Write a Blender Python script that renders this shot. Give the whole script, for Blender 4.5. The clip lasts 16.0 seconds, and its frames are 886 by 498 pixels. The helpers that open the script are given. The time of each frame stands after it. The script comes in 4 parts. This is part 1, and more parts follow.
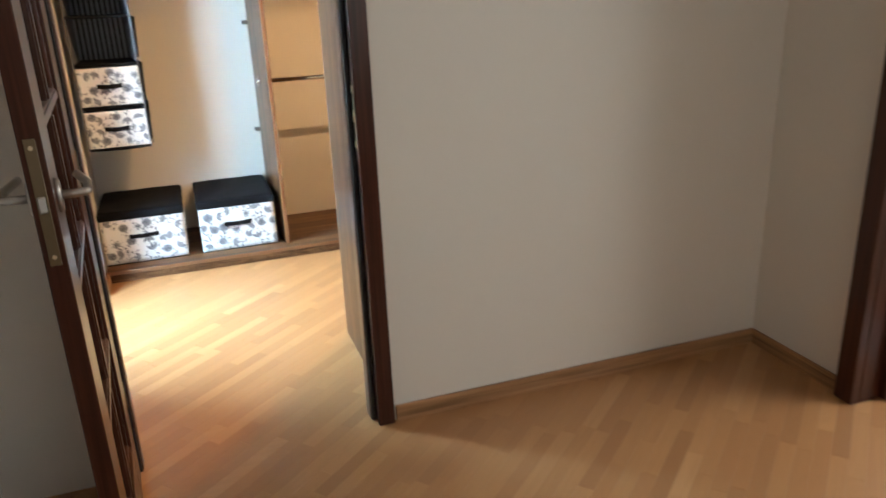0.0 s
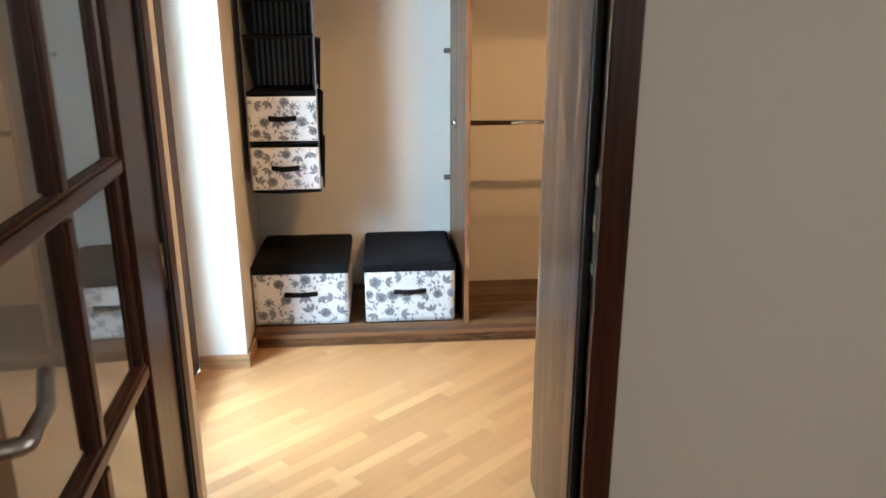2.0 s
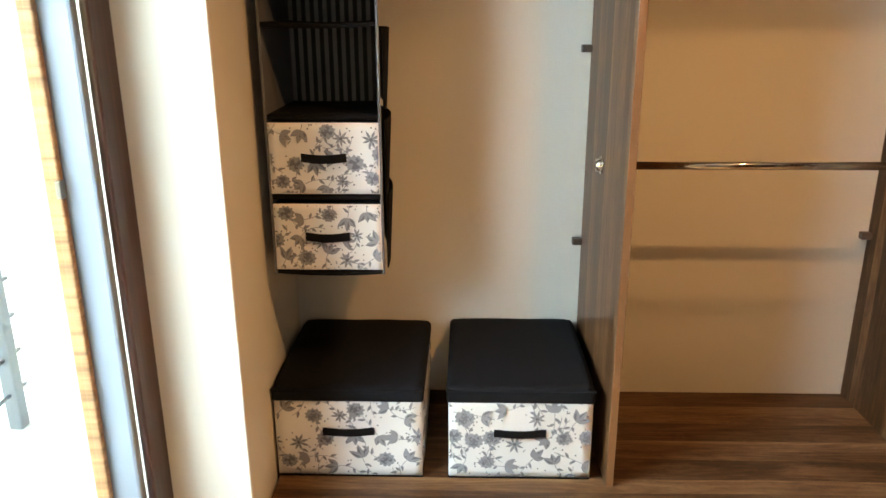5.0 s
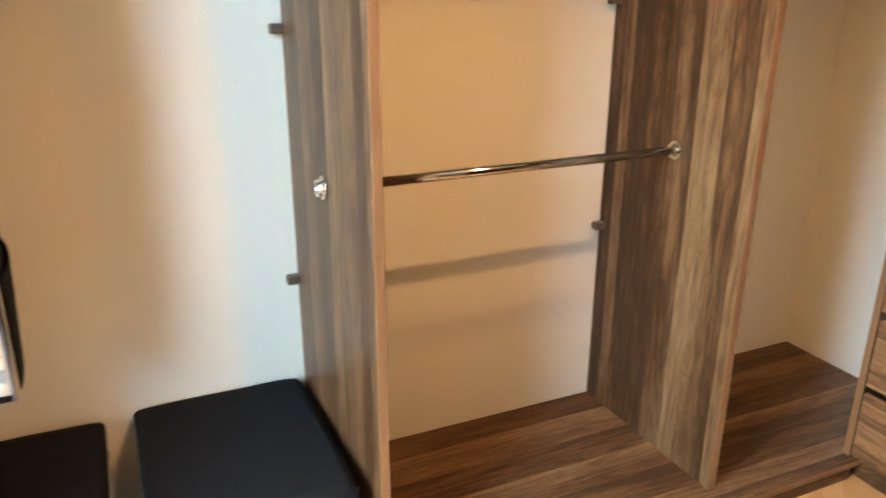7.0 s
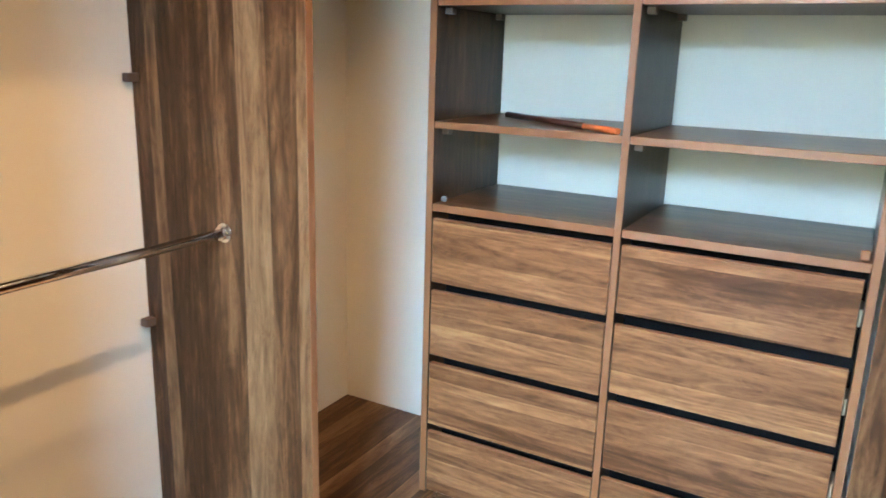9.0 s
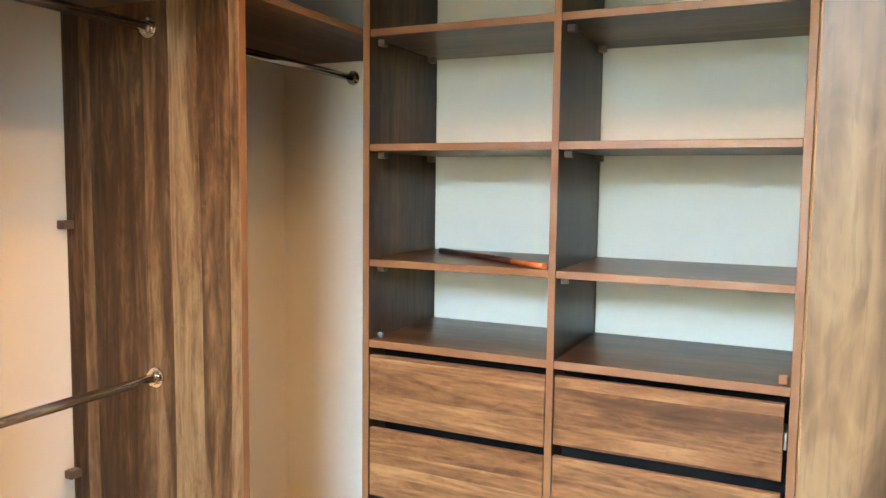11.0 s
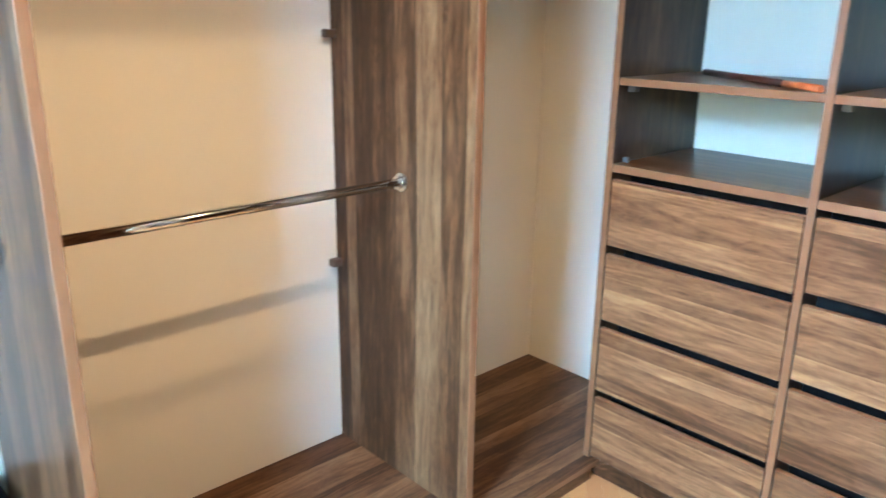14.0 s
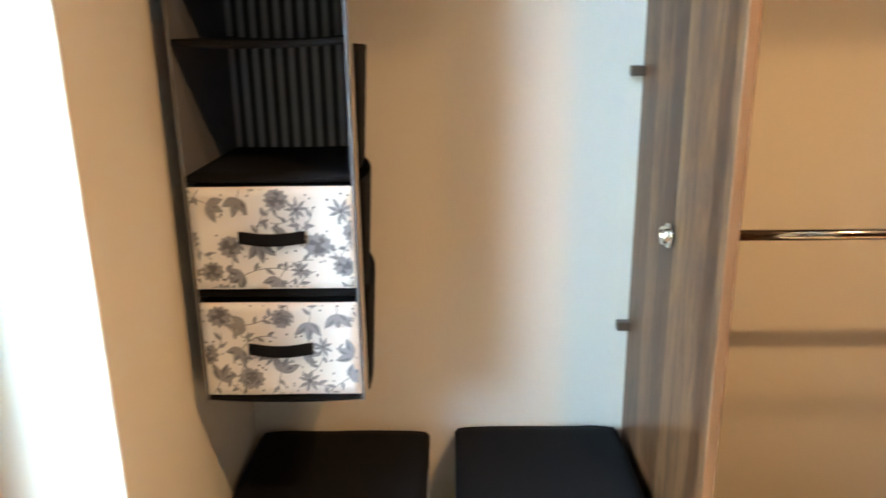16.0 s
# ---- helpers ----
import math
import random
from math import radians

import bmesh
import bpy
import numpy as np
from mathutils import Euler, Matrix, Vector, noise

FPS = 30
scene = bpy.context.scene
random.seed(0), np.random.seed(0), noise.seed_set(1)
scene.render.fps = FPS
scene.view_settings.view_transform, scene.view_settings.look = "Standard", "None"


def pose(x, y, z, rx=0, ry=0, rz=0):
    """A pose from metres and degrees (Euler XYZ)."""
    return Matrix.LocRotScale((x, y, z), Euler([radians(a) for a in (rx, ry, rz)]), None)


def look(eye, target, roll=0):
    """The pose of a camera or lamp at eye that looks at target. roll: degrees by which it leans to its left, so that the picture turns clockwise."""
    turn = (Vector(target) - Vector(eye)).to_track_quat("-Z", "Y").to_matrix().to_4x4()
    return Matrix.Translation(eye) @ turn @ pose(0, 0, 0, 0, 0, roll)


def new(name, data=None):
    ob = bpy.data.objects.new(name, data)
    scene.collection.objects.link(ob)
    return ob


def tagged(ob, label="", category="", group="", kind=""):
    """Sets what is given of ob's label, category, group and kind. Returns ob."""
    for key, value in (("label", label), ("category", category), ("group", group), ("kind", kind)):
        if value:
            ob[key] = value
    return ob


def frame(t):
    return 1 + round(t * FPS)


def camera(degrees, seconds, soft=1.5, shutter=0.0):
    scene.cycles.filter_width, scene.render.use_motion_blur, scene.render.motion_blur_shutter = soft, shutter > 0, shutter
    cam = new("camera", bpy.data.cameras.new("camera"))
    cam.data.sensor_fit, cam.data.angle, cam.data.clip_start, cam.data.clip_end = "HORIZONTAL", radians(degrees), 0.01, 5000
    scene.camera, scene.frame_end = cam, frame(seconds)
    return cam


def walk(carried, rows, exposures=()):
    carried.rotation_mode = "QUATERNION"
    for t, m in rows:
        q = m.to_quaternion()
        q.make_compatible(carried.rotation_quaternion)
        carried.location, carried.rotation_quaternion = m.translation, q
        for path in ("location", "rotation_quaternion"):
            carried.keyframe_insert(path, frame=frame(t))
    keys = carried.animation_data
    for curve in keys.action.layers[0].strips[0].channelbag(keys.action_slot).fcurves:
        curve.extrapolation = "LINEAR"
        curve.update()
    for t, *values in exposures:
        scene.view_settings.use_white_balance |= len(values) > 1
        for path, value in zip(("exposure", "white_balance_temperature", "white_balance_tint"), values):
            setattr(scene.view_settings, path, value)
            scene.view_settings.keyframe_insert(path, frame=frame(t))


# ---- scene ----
cam = camera(60.8, 16.0, shutter=0.35)
PATH = [
    (0, (0.078, -0.394, 1.502), (0.68, 1.393, 0.833), -2.4),
    (0.5, (0.201, -0.186, 1.505), (0.566, 1.678, 0.879), -2.3),
    (1, (0.284, 0.02, 1.491), (0.509, 1.904, 0.858), -0.3),
    (1.5, (0.25, 0.311, 1.491), (0.407, 2.195, 0.837), -0.0),
    (2, (0.193, 0.588, 1.494), (0.342, 2.491, 0.898), -0.1),
    (2.5, (0.192, 0.881, 1.481), (0.206, 2.806, 0.938), -0.4),
    (3, (0.203, 1.13, 1.48), (0.143, 3.06, 0.958), 0.5),
    (3.2, (0.201, 1.259, 1.469), (0.139, 3.185, 0.933), 0.8),
    (5.3, (0.109, 2.111, 1.433), (0.059, 4.01, 0.806), -0.6),
    (5.5, (0.091, 2.205, 1.444), (0.148, 4.096, 0.795), -0.8),
    (6, (0.075, 2.372, 1.436), (0.454, 4.205, 0.731), -2.1),
    (6.5, (0.084, 2.508, 1.419), (0.634, 4.281, 0.675), -1.7),
    (7, (0.111, 2.632, 1.43), (0.887, 4.346, 0.754), 0.2),
    (7.5, (0.119, 2.735, 1.437), (1.211, 4.28, 0.789), 1.9),
    (8, (0.115, 2.804, 1.445), (1.491, 4.121, 0.836), 0.5),
    (8.5, (0.119, 2.812, 1.448), (1.702, 3.901, 0.894), 0.8),
    (9, (0.135, 2.793, 1.456), (1.826, 3.736, 0.956), 1.7),
    (9.5, (0.129, 2.771, 1.475), (1.883, 3.632, 1.047), 1.9),
    (10, (0.121, 2.751, 1.493), (1.907, 3.601, 1.196), 1.7),
    (10.2, (0.12, 2.751, 1.501), (1.919, 3.59, 1.251), 1.7),
    (12.3, (0.14, 2.712, 1.473), (1.937, 3.581, 1.339), 0.3),
    (12.5, (0.147, 2.708, 1.475), (1.929, 3.598, 1.296), 0.2),
    (13, (0.173, 2.7, 1.462), (1.881, 3.691, 1.145), 0.3),
    (13.5, (0.222, 2.672, 1.447), (1.743, 3.867, 0.939), 0.3),
    (14, (0.23, 2.664, 1.426), (1.535, 4.06, 0.834), 0.8),
    (14.5, (0.208, 2.656, 1.417), (1.237, 4.257, 0.804), 0.6),
    (15, (0.162, 2.657, 1.42), (0.891, 4.427, 0.84), -0.5),
    (15.5, (0.116, 2.67, 1.431), (0.434, 4.566, 0.88), -0.9),
    (16, (0.086, 2.675, 1.425), (0.053, 4.592, 0.854), -0.8),
]
EXPOSURES = [(0.0, -0.45, 5600, 7), (1.0, -0.7, 5600, 8), (2.2, -0.88, 5800, 9), (3.0, -0.8, 6700, 10), (5.5, -1.15, 7000, 11), (6.0, -0.7, 6500, 9), (6.8, -0.5, 6300, 9),
             (8.0, -0.35, 5800, 8), (8.5, -0.3, 5100, 3), (9.0, -0.25, 5300, 5), (10.0, -0.2, 5900, 8), (12.5, -0.12, 6200, 10), (13.5, -0.1, 5000, 3), (14.0, -0.05, 4700, 1), (14.5, -0.3, 5000, 2),
             (15.0, -0.5, 5900, 7), (15.5, -0.6, 5900, 7), (16.0, -0.62, 5900, 7)]
walk(cam, [(t, look(eye, target, roll)) for t, eye, target, roll in PATH], EXPOSURES)
SKY, SUN, WINDOW, NEXT_ROOM, HALL_FILL, CEILING = 0.25, 5.0, 4200.0, 88.0, 24.0, 180.0

# ---- world, daylight and lamps ----
world = bpy.data.worlds.new("sky_world")
scene.world = world
world.use_nodes = True
wt = world.node_tree
sky = wt.nodes.new("ShaderNodeTexSky")
sky.sky_type, sky.sun_disc = "NISHITA", False
sky.sun_elevation, sky.sun_rotation = radians(45), radians(97)
sky.dust_density = 3.0
wt.links.new(sky.outputs["Color"], wt.nodes["Background"].inputs["Color"])
wt.nodes["Background"].inputs["Strength"].default_value = SKY


def lamp(name, kind, m, energy, colour, size=None, size_y=None, angle=None):
    data = bpy.data.lights.new(name, kind)
    data.energy, data.color = energy, colour
    if kind == "AREA":
        data.shape, data.size, data.size_y = "RECTANGLE", size, size_y or size
    elif kind == "SUN":
        data.angle = radians(angle)
    elif size:
        data.shadow_soft_size = size
        if kind == "SPOT":
            data.spot_size, data.spot_blend = radians(angle), 0.85
    ob = new(name, data)
    ob.matrix_world = m
    return ob


lamp("sun_light", "SUN", look((8, 2, 9), (0, 3, 0)), SUN, (1, 0.95, 0.88), angle=6)
lamp("daylight_window", "AREA", look((-3.2, 2.9, 3.0), (0.4, 2.9, 1.7)), WINDOW, (0.54, 0.79, 1.0), 9.0, 1.1)
lamp("daylight_next_room", "AREA", look((3.45, 0.66, 1.45), (1.5, 0.66, 0.5)), NEXT_ROOM, (1.0, 0.92, 0.82), 1.3, 1.3)
# added fill that brightens the hall; the end wall has no opening
lamp("hall_fill_lamp", "AREA", look((1.2, -1.95, 1.55), (1.2, 1.0, 1.2)), HALL_FILL, (1.0, 0.89, 0.75), 1.2, 1.4)
lamp("closet_lamp_light", "SPOT", pose(0.85, 2.99, 2.44), CEILING, (1.0, 0.55, 0.22), 0.022, angle=156)
lamp("closet_lamp_light", "SPOT", pose(1.00, 3.42, 2.44), CEILING * 0.35, (1.0, 0.55, 0.22), 0.022, angle=156)

# ---- materials ----


def shader(name, rough=0.6, metal=0.0, colour=(0.5, 0.5, 0.5)):
    m = bpy.data.materials.new(name)
    m.use_nodes = True
    b = m.node_tree.nodes["Principled BSDF"]
    b.inputs["Base Color"].default_value = (*colour, 1)
    b.inputs["Roughness"].default_value, b.inputs["Metallic"].default_value = rough, metal
    return m, m.node_tree, b


def node(tree, kind, **values):
    n = tree.nodes.new(kind)
    for key, value in values.items():
        n.inputs[key].default_value = value
    return n


def ramp(tree, stops):
    n = tree.nodes.new("ShaderNodeValToRGB")
    while len(n.color_ramp.elements) < len(stops):
        n.color_ramp.elements.new(0.5)
    for e, (at, c) in zip(n.color_ramp.elements, stops):
        e.position, e.color = at, (*c, 1)
    return n


def mathn(tree, op, a, b=None):
    n = tree.nodes.new("ShaderNodeMath")
    n.operation = op
    for i, v in enumerate((a, b)):
        if v is None:
            continue
        if isinstance(v, (int, float)):
            n.inputs[i].default_value = v
        else:
            tree.links.new(v, n.inputs[i])
    return n.outputs[0]


def mixed(tree, fac, a, b, how="MIX"):
    n = tree.nodes.new("ShaderNodeMix")
    n.data_type, n.blend_type = "RGBA", how
    for i, v in ((0, fac), (6, a), (7, b)):
        if isinstance(v, (int, float)):
            n.inputs[i].default_value = v
        elif isinstance(v, tuple):
            n.inputs[i].default_value = (*v, 1)
        else:
            tree.links.new(v, n.inputs[i])
    return n.outputs[2]


def relief(tree, bsdf, height, strength=0.2, distance=0.002):
    n = tree.nodes.new("ShaderNodeBump")
    n.inputs["Strength"].default_value, n.inputs["Distance"].default_value = strength, distance
    tree.links.new(height, n.inputs["Height"])
    tree.links.new(n.outputs["Normal"], bsdf.inputs["Normal"])


def paint(name, colour, rough=0.7, spread=0.06, grain=260.0, bump=0.12, gloss=0.5):
    """Matt wall paint or cloth: two scales of slight unevenness and a fine relief."""
    m, t, b = shader(name, rough)
    co = t.nodes.new("ShaderNodeTexCoord").outputs["Object"]
    big, fine = node(t, "ShaderNodeTexNoise", Scale=2.3, Detail=3.0), node(t, "ShaderNodeTexNoise", Scale=grain, Detail=2.0)
    t.links.new(co, big.inputs["Vector"]), t.links.new(co, fine.inputs["Vector"])
    dark = tuple(c * (1 - spread) for c in colour)
    c = mixed(t, big.outputs["Fac"], dark, colour)
    c = mixed(t, mathn(t, "MULTIPLY", fine.outputs["Fac"], spread * 1.5), c, tuple(v * 0.6 for v in colour))
    t.links.new(c, b.inputs["Base Color"])
    b.inputs["Specular IOR Level"].default_value = gloss
    relief(t, b, fine.outputs["Fac"], bump, 0.0015)
    return m


def walnut(name, along, across, deep, bright=1.0, stave=0.075, rough=0.36, staves=0.20, contrast=1.0):
    """Walnut laminate: staves of different tone, long grain, pale sapwood streaks and darker knots."""
    m, t, b = shader(name, rough)
    co = t.nodes.new("ShaderNodeTexCoord").outputs["Object"]
    info = t.nodes.new("ShaderNodeObjectInfo").outputs["Random"]
    sep = t.nodes.new("ShaderNodeSeparateXYZ")
    t.links.new(co, sep.inputs[0])
    shift = mathn(t, "MULTIPLY", info, 7.3)
    u = mathn(t, "ADD", sep.outputs[across], shift)
    v = mathn(t, "ADD", sep.outputs[along], mathn(t, "MULTIPLY", info, 3.1))
    w = sep.outputs[deep]

    def field(su, sv, sw, detail, distortion=0.0):
        c = t.nodes.new("ShaderNodeCombineXYZ")
        for i, (s, k) in enumerate(((u, su), (v, sv), (w, sw))):
            t.links.new(mathn(t, "MULTIPLY", s, k), c.inputs[i])
        n = node(t, "ShaderNodeTexNoise", Scale=1.0, Detail=detail, Distortion=distortion)
        t.links.new(c.outputs[0], n.inputs["Vector"])
        return n.outputs["Fac"]

    warp = field(9.0, 0.9, 3.0, 2.0)
    at = mathn(t, "ADD", mathn(t, "DIVIDE", u, stave), mathn(t, "MULTIPLY", warp, 0.55))
    at = mathn(t, "ADD", at, mathn(t, "MULTIPLY", mathn(t, "SINE", mathn(t, "MULTIPLY", at, 2.1)), 0.28))
    id_ = mathn(t, "FLOOR", at)
    tone = node(t, "ShaderNodeTexWhiteNoise")
    tone.noise_dimensions = "1D"
    t.links.new(id_, tone.inputs["W"])
    own = tone.outputs["Value"]
    edge = mathn(t, "FRACT", at)
    u = mathn(t, "ADD", u, mathn(t, "MULTIPLY", mathn(t, "SUBTRACT", warp, 0.5), 0.06))
    v = mathn(t, "ADD", v, mathn(t, "MULTIPLY", own, 9.0))
    broad = field(13.0, 1.2, 4.0, 2.0, 0.8)
    oval = field(9.0, 0.8, 3.0, 1.0, 0.2)
    rings = mathn(t, "SINE", mathn(t, "ADD", mathn(t, "MULTIPLY", oval, 95.0), mathn(t, "MULTIPLY", warp, 6.0)))
    figure = field(42.0, 5.0, 7.0, 4.0, 1.2)
    cloud = field(30.0, 10.0, 6.0, 3.0, 1.6)
    lines = field(170.0, 8.0, 30.0, 4.0, 0.4)
    pores = field(420.0, 20.0, 60.0, 2.0)
    value = mathn(t, "ADD", mathn(t, "MULTIPLY", figure, 0.30), mathn(t, "MULTIPLY", lines, 0.09))
    value = mathn(t, "ADD", value, mathn(t, "MULTIPLY", broad, 0.40))
    value = mathn(t, "ADD", value, mathn(t, "MULTIPLY", cloud, 0.24))
    value = mathn(t, "ADD", value, mathn(t, "MULTIPLY", rings, 0.028))
    value = mathn(t, "ADD", value, mathn(t, "MULTIPLY", mathn(t, "SUBTRACT", own, 0.5), staves))
    # pale sapwood along one side of some staves
    sap = node(t, "ShaderNodeMapRange")
    t.links.new(mathn(t, "ADD", edge, mathn(t, "MULTIPLY", figure, 0.5)), sap.inputs[0])
    sap.inputs["From Min"].default_value, sap.inputs["From Max"].default_value = 1.00, 1.20
    sap = mathn(t, "MULTIPLY", sap.outputs[0], mathn(t, "GREATER_THAN", own, 0.66))
    value = mathn(t, "ADD", value, mathn(t, "MULTIPLY", sap, 0.065))
    # dark mottled figure
    knot = node(t, "ShaderNodeMapRange")
    t.links.new(cloud, knot.inputs[0])
    knot.inputs["From Min"].default_value, knot.inputs["From Max"].default_value = 0.55, 0.68
    value = mathn(t, "SUBTRACT", value, mathn(t, "MULTIPLY", knot.outputs[0], 0.09))
    value = mathn(t, "ADD", mathn(t, "MULTIPLY", mathn(t, "SUBTRACT", value, 0.52), contrast), 0.52)
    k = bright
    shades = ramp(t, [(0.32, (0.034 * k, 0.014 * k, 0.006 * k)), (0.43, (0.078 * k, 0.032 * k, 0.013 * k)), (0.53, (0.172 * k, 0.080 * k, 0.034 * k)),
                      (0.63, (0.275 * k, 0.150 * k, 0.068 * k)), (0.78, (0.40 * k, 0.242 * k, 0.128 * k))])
    b.inputs["Specular IOR Level"].default_value = 0.2
    t.links.new(value, shades.inputs[0])
    c = mixed(t, mathn(t, "MULTIPLY", mathn(t, "GREATER_THAN", pores, 0.60), 0.18), shades.outputs[0], (0.03, 0.014, 0.008))
    t.links.new(c, b.inputs["Base Color"])
    relief(t, b, mathn(t, "ADD", lines, mathn(t, "MULTIPLY", pores, 0.5)), 0.10, 0.0008)
    return m


def stained(name, colour, along=2, rough=0.28):
    """Dark stained and varnished joinery wood with a faint long grain."""
    m, t, b = shader(name, rough)
    co = t.nodes.new("ShaderNodeTexCoord").outputs["Object"]
    mp = node(t, "ShaderNodeMapping")
    size = [70.0, 70.0, 70.0]
    size[along] = 2.0
    mp.inputs["Scale"].default_value = size
    t.links.new(co, mp.inputs["Vector"])
    n = node(t, "ShaderNodeTexNoise", Scale=1.0, Detail=4.0, Distortion=0.4)
    t.links.new(mp.outputs[0], n.inputs["Vector"])
    r = ramp(t, [(0.3, tuple(c * 0.55 for c in colour)), (0.7, tuple(min(1, c * 1.45) for c in colour))])
    t.links.new(n.outputs["Fac"], r.inputs[0])
    t.links.new(r.outputs[0], b.inputs["Base Color"])
    b.inputs["Specular IOR Level"].default_value = 0.3
    relief(t, b, n.outputs["Fac"], 0.12, 0.0008)
    return m


def parquet(name, islands):
    """Oiled oak strips, each of its own tone."""
    m, t, b = shader(name, 0.33)
    co = t.nodes.new("ShaderNodeTexCoord").outputs["Object"]
    rnd = t.nodes.new("ShaderNodeNewGeometry").outputs["Random Per Island"] if islands else t.nodes.new("ShaderNodeObjectInfo").outputs["Random"]
    off = t.nodes.new("ShaderNodeCombineXYZ")
    t.links.new(mathn(t, "MULTIPLY", rnd, 31.0), off.inputs[1])
    t.links.new(mathn(t, "MULTIPLY", rnd, 17.0), off.inputs[0])
    add = t.nodes.new("ShaderNodeVectorMath")
    t.links.new(co, add.inputs[0]), t.links.new(off.outputs[0], add.inputs[1])
    mp = node(t, "ShaderNodeMapping")
    mp.inputs["Scale"].default_value = (3.4, 60.0, 10.0)
    t.links.new(add.outputs[0], mp.inputs["Vector"])
    grain = node(t, "ShaderNodeTexNoise", Scale=1.0, Detail=5.0, Distortion=1.3)
    fine = node(t, "ShaderNodeTexNoise", Scale=6.0, Detail=3.0)
    t.links.new(mp.outputs[0], grain.inputs["Vector"]), t.links.new(mp.outputs[0], fine.inputs["Vector"])
    tone = ramp(t, [(0.0, (0.27, 0.118, 0.040)), (0.15, (0.33, 0.150, 0.054)), (0.5, (0.385, 0.186, 0.068)), (0.85, (0.44, 0.228, 0.088)), (1.0, (0.52, 0.295, 0.126))])
    t.links.new(rnd, tone.inputs[0])
    c = mixed(t, mathn(t, "MULTIPLY", grain.outputs["Fac"], 0.75), tone.outputs[0], (0.29, 0.135, 0.050))
    c = mixed(t, mathn(t, "MULTIPLY", fine.outputs["Fac"], 0.22), c, (0.56, 0.33, 0.14))
    t.links.new(c, b.inputs["Base Color"])
    t.links.new(mathn(t, "ADD", mathn(t, "MULTIPLY", fine.outputs["Fac"], 0.16), 0.26), b.inputs["Roughness"])
    relief(t, b, grain.outputs["Fac"], 0.08, 0.001)
    return m


def striped(name, axis):
    """Grey cloth with dark woven stripes."""
    m, t, b = shader(name, 0.9)
    co = t.nodes.new("ShaderNodeTexCoord").outputs["Object"]
    sep = t.nodes.new("ShaderNodeSeparateXYZ")
    t.links.new(co, sep.inputs[0])
    f = mathn(t, "FRACT", mathn(t, "DIVIDE", sep.outputs[axis], 0.0265))
    r = ramp(t, [(0.0, (0.022, 0.023, 0.027)), (0.42, (0.028, 0.029, 0.033)), (0.50, (0.28, 0.28, 0.29)), (0.92, (0.30, 0.30, 0.31)), (1.0, (0.025, 0.026, 0.03))])
    t.links.new(f, r.inputs[0])
    n = node(t, "ShaderNodeTexNoise", Scale=420.0, Detail=2.0)
    t.links.new(co, n.inputs["Vector"])
    t.links.new(mixed(t, mathn(t, "MULTIPLY", n.outputs["Fac"], 0.3), r.outputs[0], (0.02, 0.02, 0.022)), b.inputs["Base Color"])
    relief(t, b, n.outputs["Fac"], 0.3, 0.001)
    return m


def metal(name, colour, rough, grain=90.0):
    m, t, b = shader(name, rough, 1.0, colour)
    n = node(t, "ShaderNodeTexNoise", Scale=grain, Detail=3.0)
    t.links.new(t.nodes.new("ShaderNodeTexCoord").outputs["Object"], n.inputs["Vector"])
    t.links.new(mathn(t, "ADD", mathn(t, "MULTIPLY", n.outputs["Fac"], 0.15), max(rough - 0.06, 0.02)), b.inputs["Roughness"])
    return m


def clear_glass(name):
    m, t, b = shader(name, 0.0, 0.0, (0.97, 0.985, 0.98))
    b.inputs["Transmission Weight"].default_value, b.inputs["IOR"].default_value = 1.0, 1.5
    return m


WALL = paint("wall_paint", (0.74, 0.69, 0.60), 0.75, 0.04, 320.0)
WHITE = paint("white_paint", (0.80, 0.79, 0.76), 0.6, 0.04, 300.0)
CEIL = paint("ceiling_paint", (0.80, 0.78, 0.74), 0.85, 0.03)
CONCRETE = paint("pale_concrete", (0.62, 0.64, 0.64), 0.85, 0.25, 60.0, 0.3)
UPRIGHT_X = walnut("walnut_upright", 2, 1, 0, 0.55, 0.062, staves=0.20, contrast=0.95)
LENGTH_X = walnut("walnut_long", 0, 1, 2, 0.58, contrast=0.8)
# same laminate as the fronts, darkened to paint in the unit's inner shade
CARCASS_SHADED = walnut("walnut_carcass_shaded", 2, 0, 1, 0.22, rough=0.34)
# shelf laminate, also darkened: shade between the shelves is in the colour
SHELF_Y_SHADED = walnut("walnut_shelf_shaded", 1, 0, 2, 0.36, rough=0.30)
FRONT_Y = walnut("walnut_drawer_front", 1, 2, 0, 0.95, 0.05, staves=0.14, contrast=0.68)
PLINTH_X = walnut("walnut_plinth", 0, 2, 1, 0.7)
EDGE = paint("walnut_edge_band", (0.190, 0.084, 0.034), 0.4, 0.22, 60.0, 0.05)
JOINERY = stained("dark_mahogany", (0.050, 0.0165, 0.0085), 2, 0.30)
RAIL_WOOD = stained("dark_mahogany_rail", (0.060, 0.022, 0.012), 1, 0.30)
OAK_TRIM = stained("oak_baseboard", (0.32, 0.175, 0.080), 0, 0.42)
OAK_TRIM_Y = stained("oak_baseboard_side", (0.32, 0.175, 0.080), 1, 0.42)
PLANK, PLANK_REST = parquet("oak_strip", False), parquet("oak_strip_rest", True)
CHROME = metal("polished_chrome", (0.72, 0.70, 0.67), 0.10)
NICKEL = metal("satin_nickel", (0.40, 0.375, 0.34), 0.30)
BRONZE = metal("bronze_plate", (0.20, 0.16, 0.10), 0.42)
BRASS = metal("pale_brass", (0.68, 0.60, 0.40), 0.35)
RAILING = metal("grey_railing_paint", (0.12, 0.14, 0.16), 0.55)
BLACK_CLOTH = paint("black_cloth", (0.0065, 0.0062, 0.0072), 0.85, 0.3, 700.0, 0.35, 0.12)
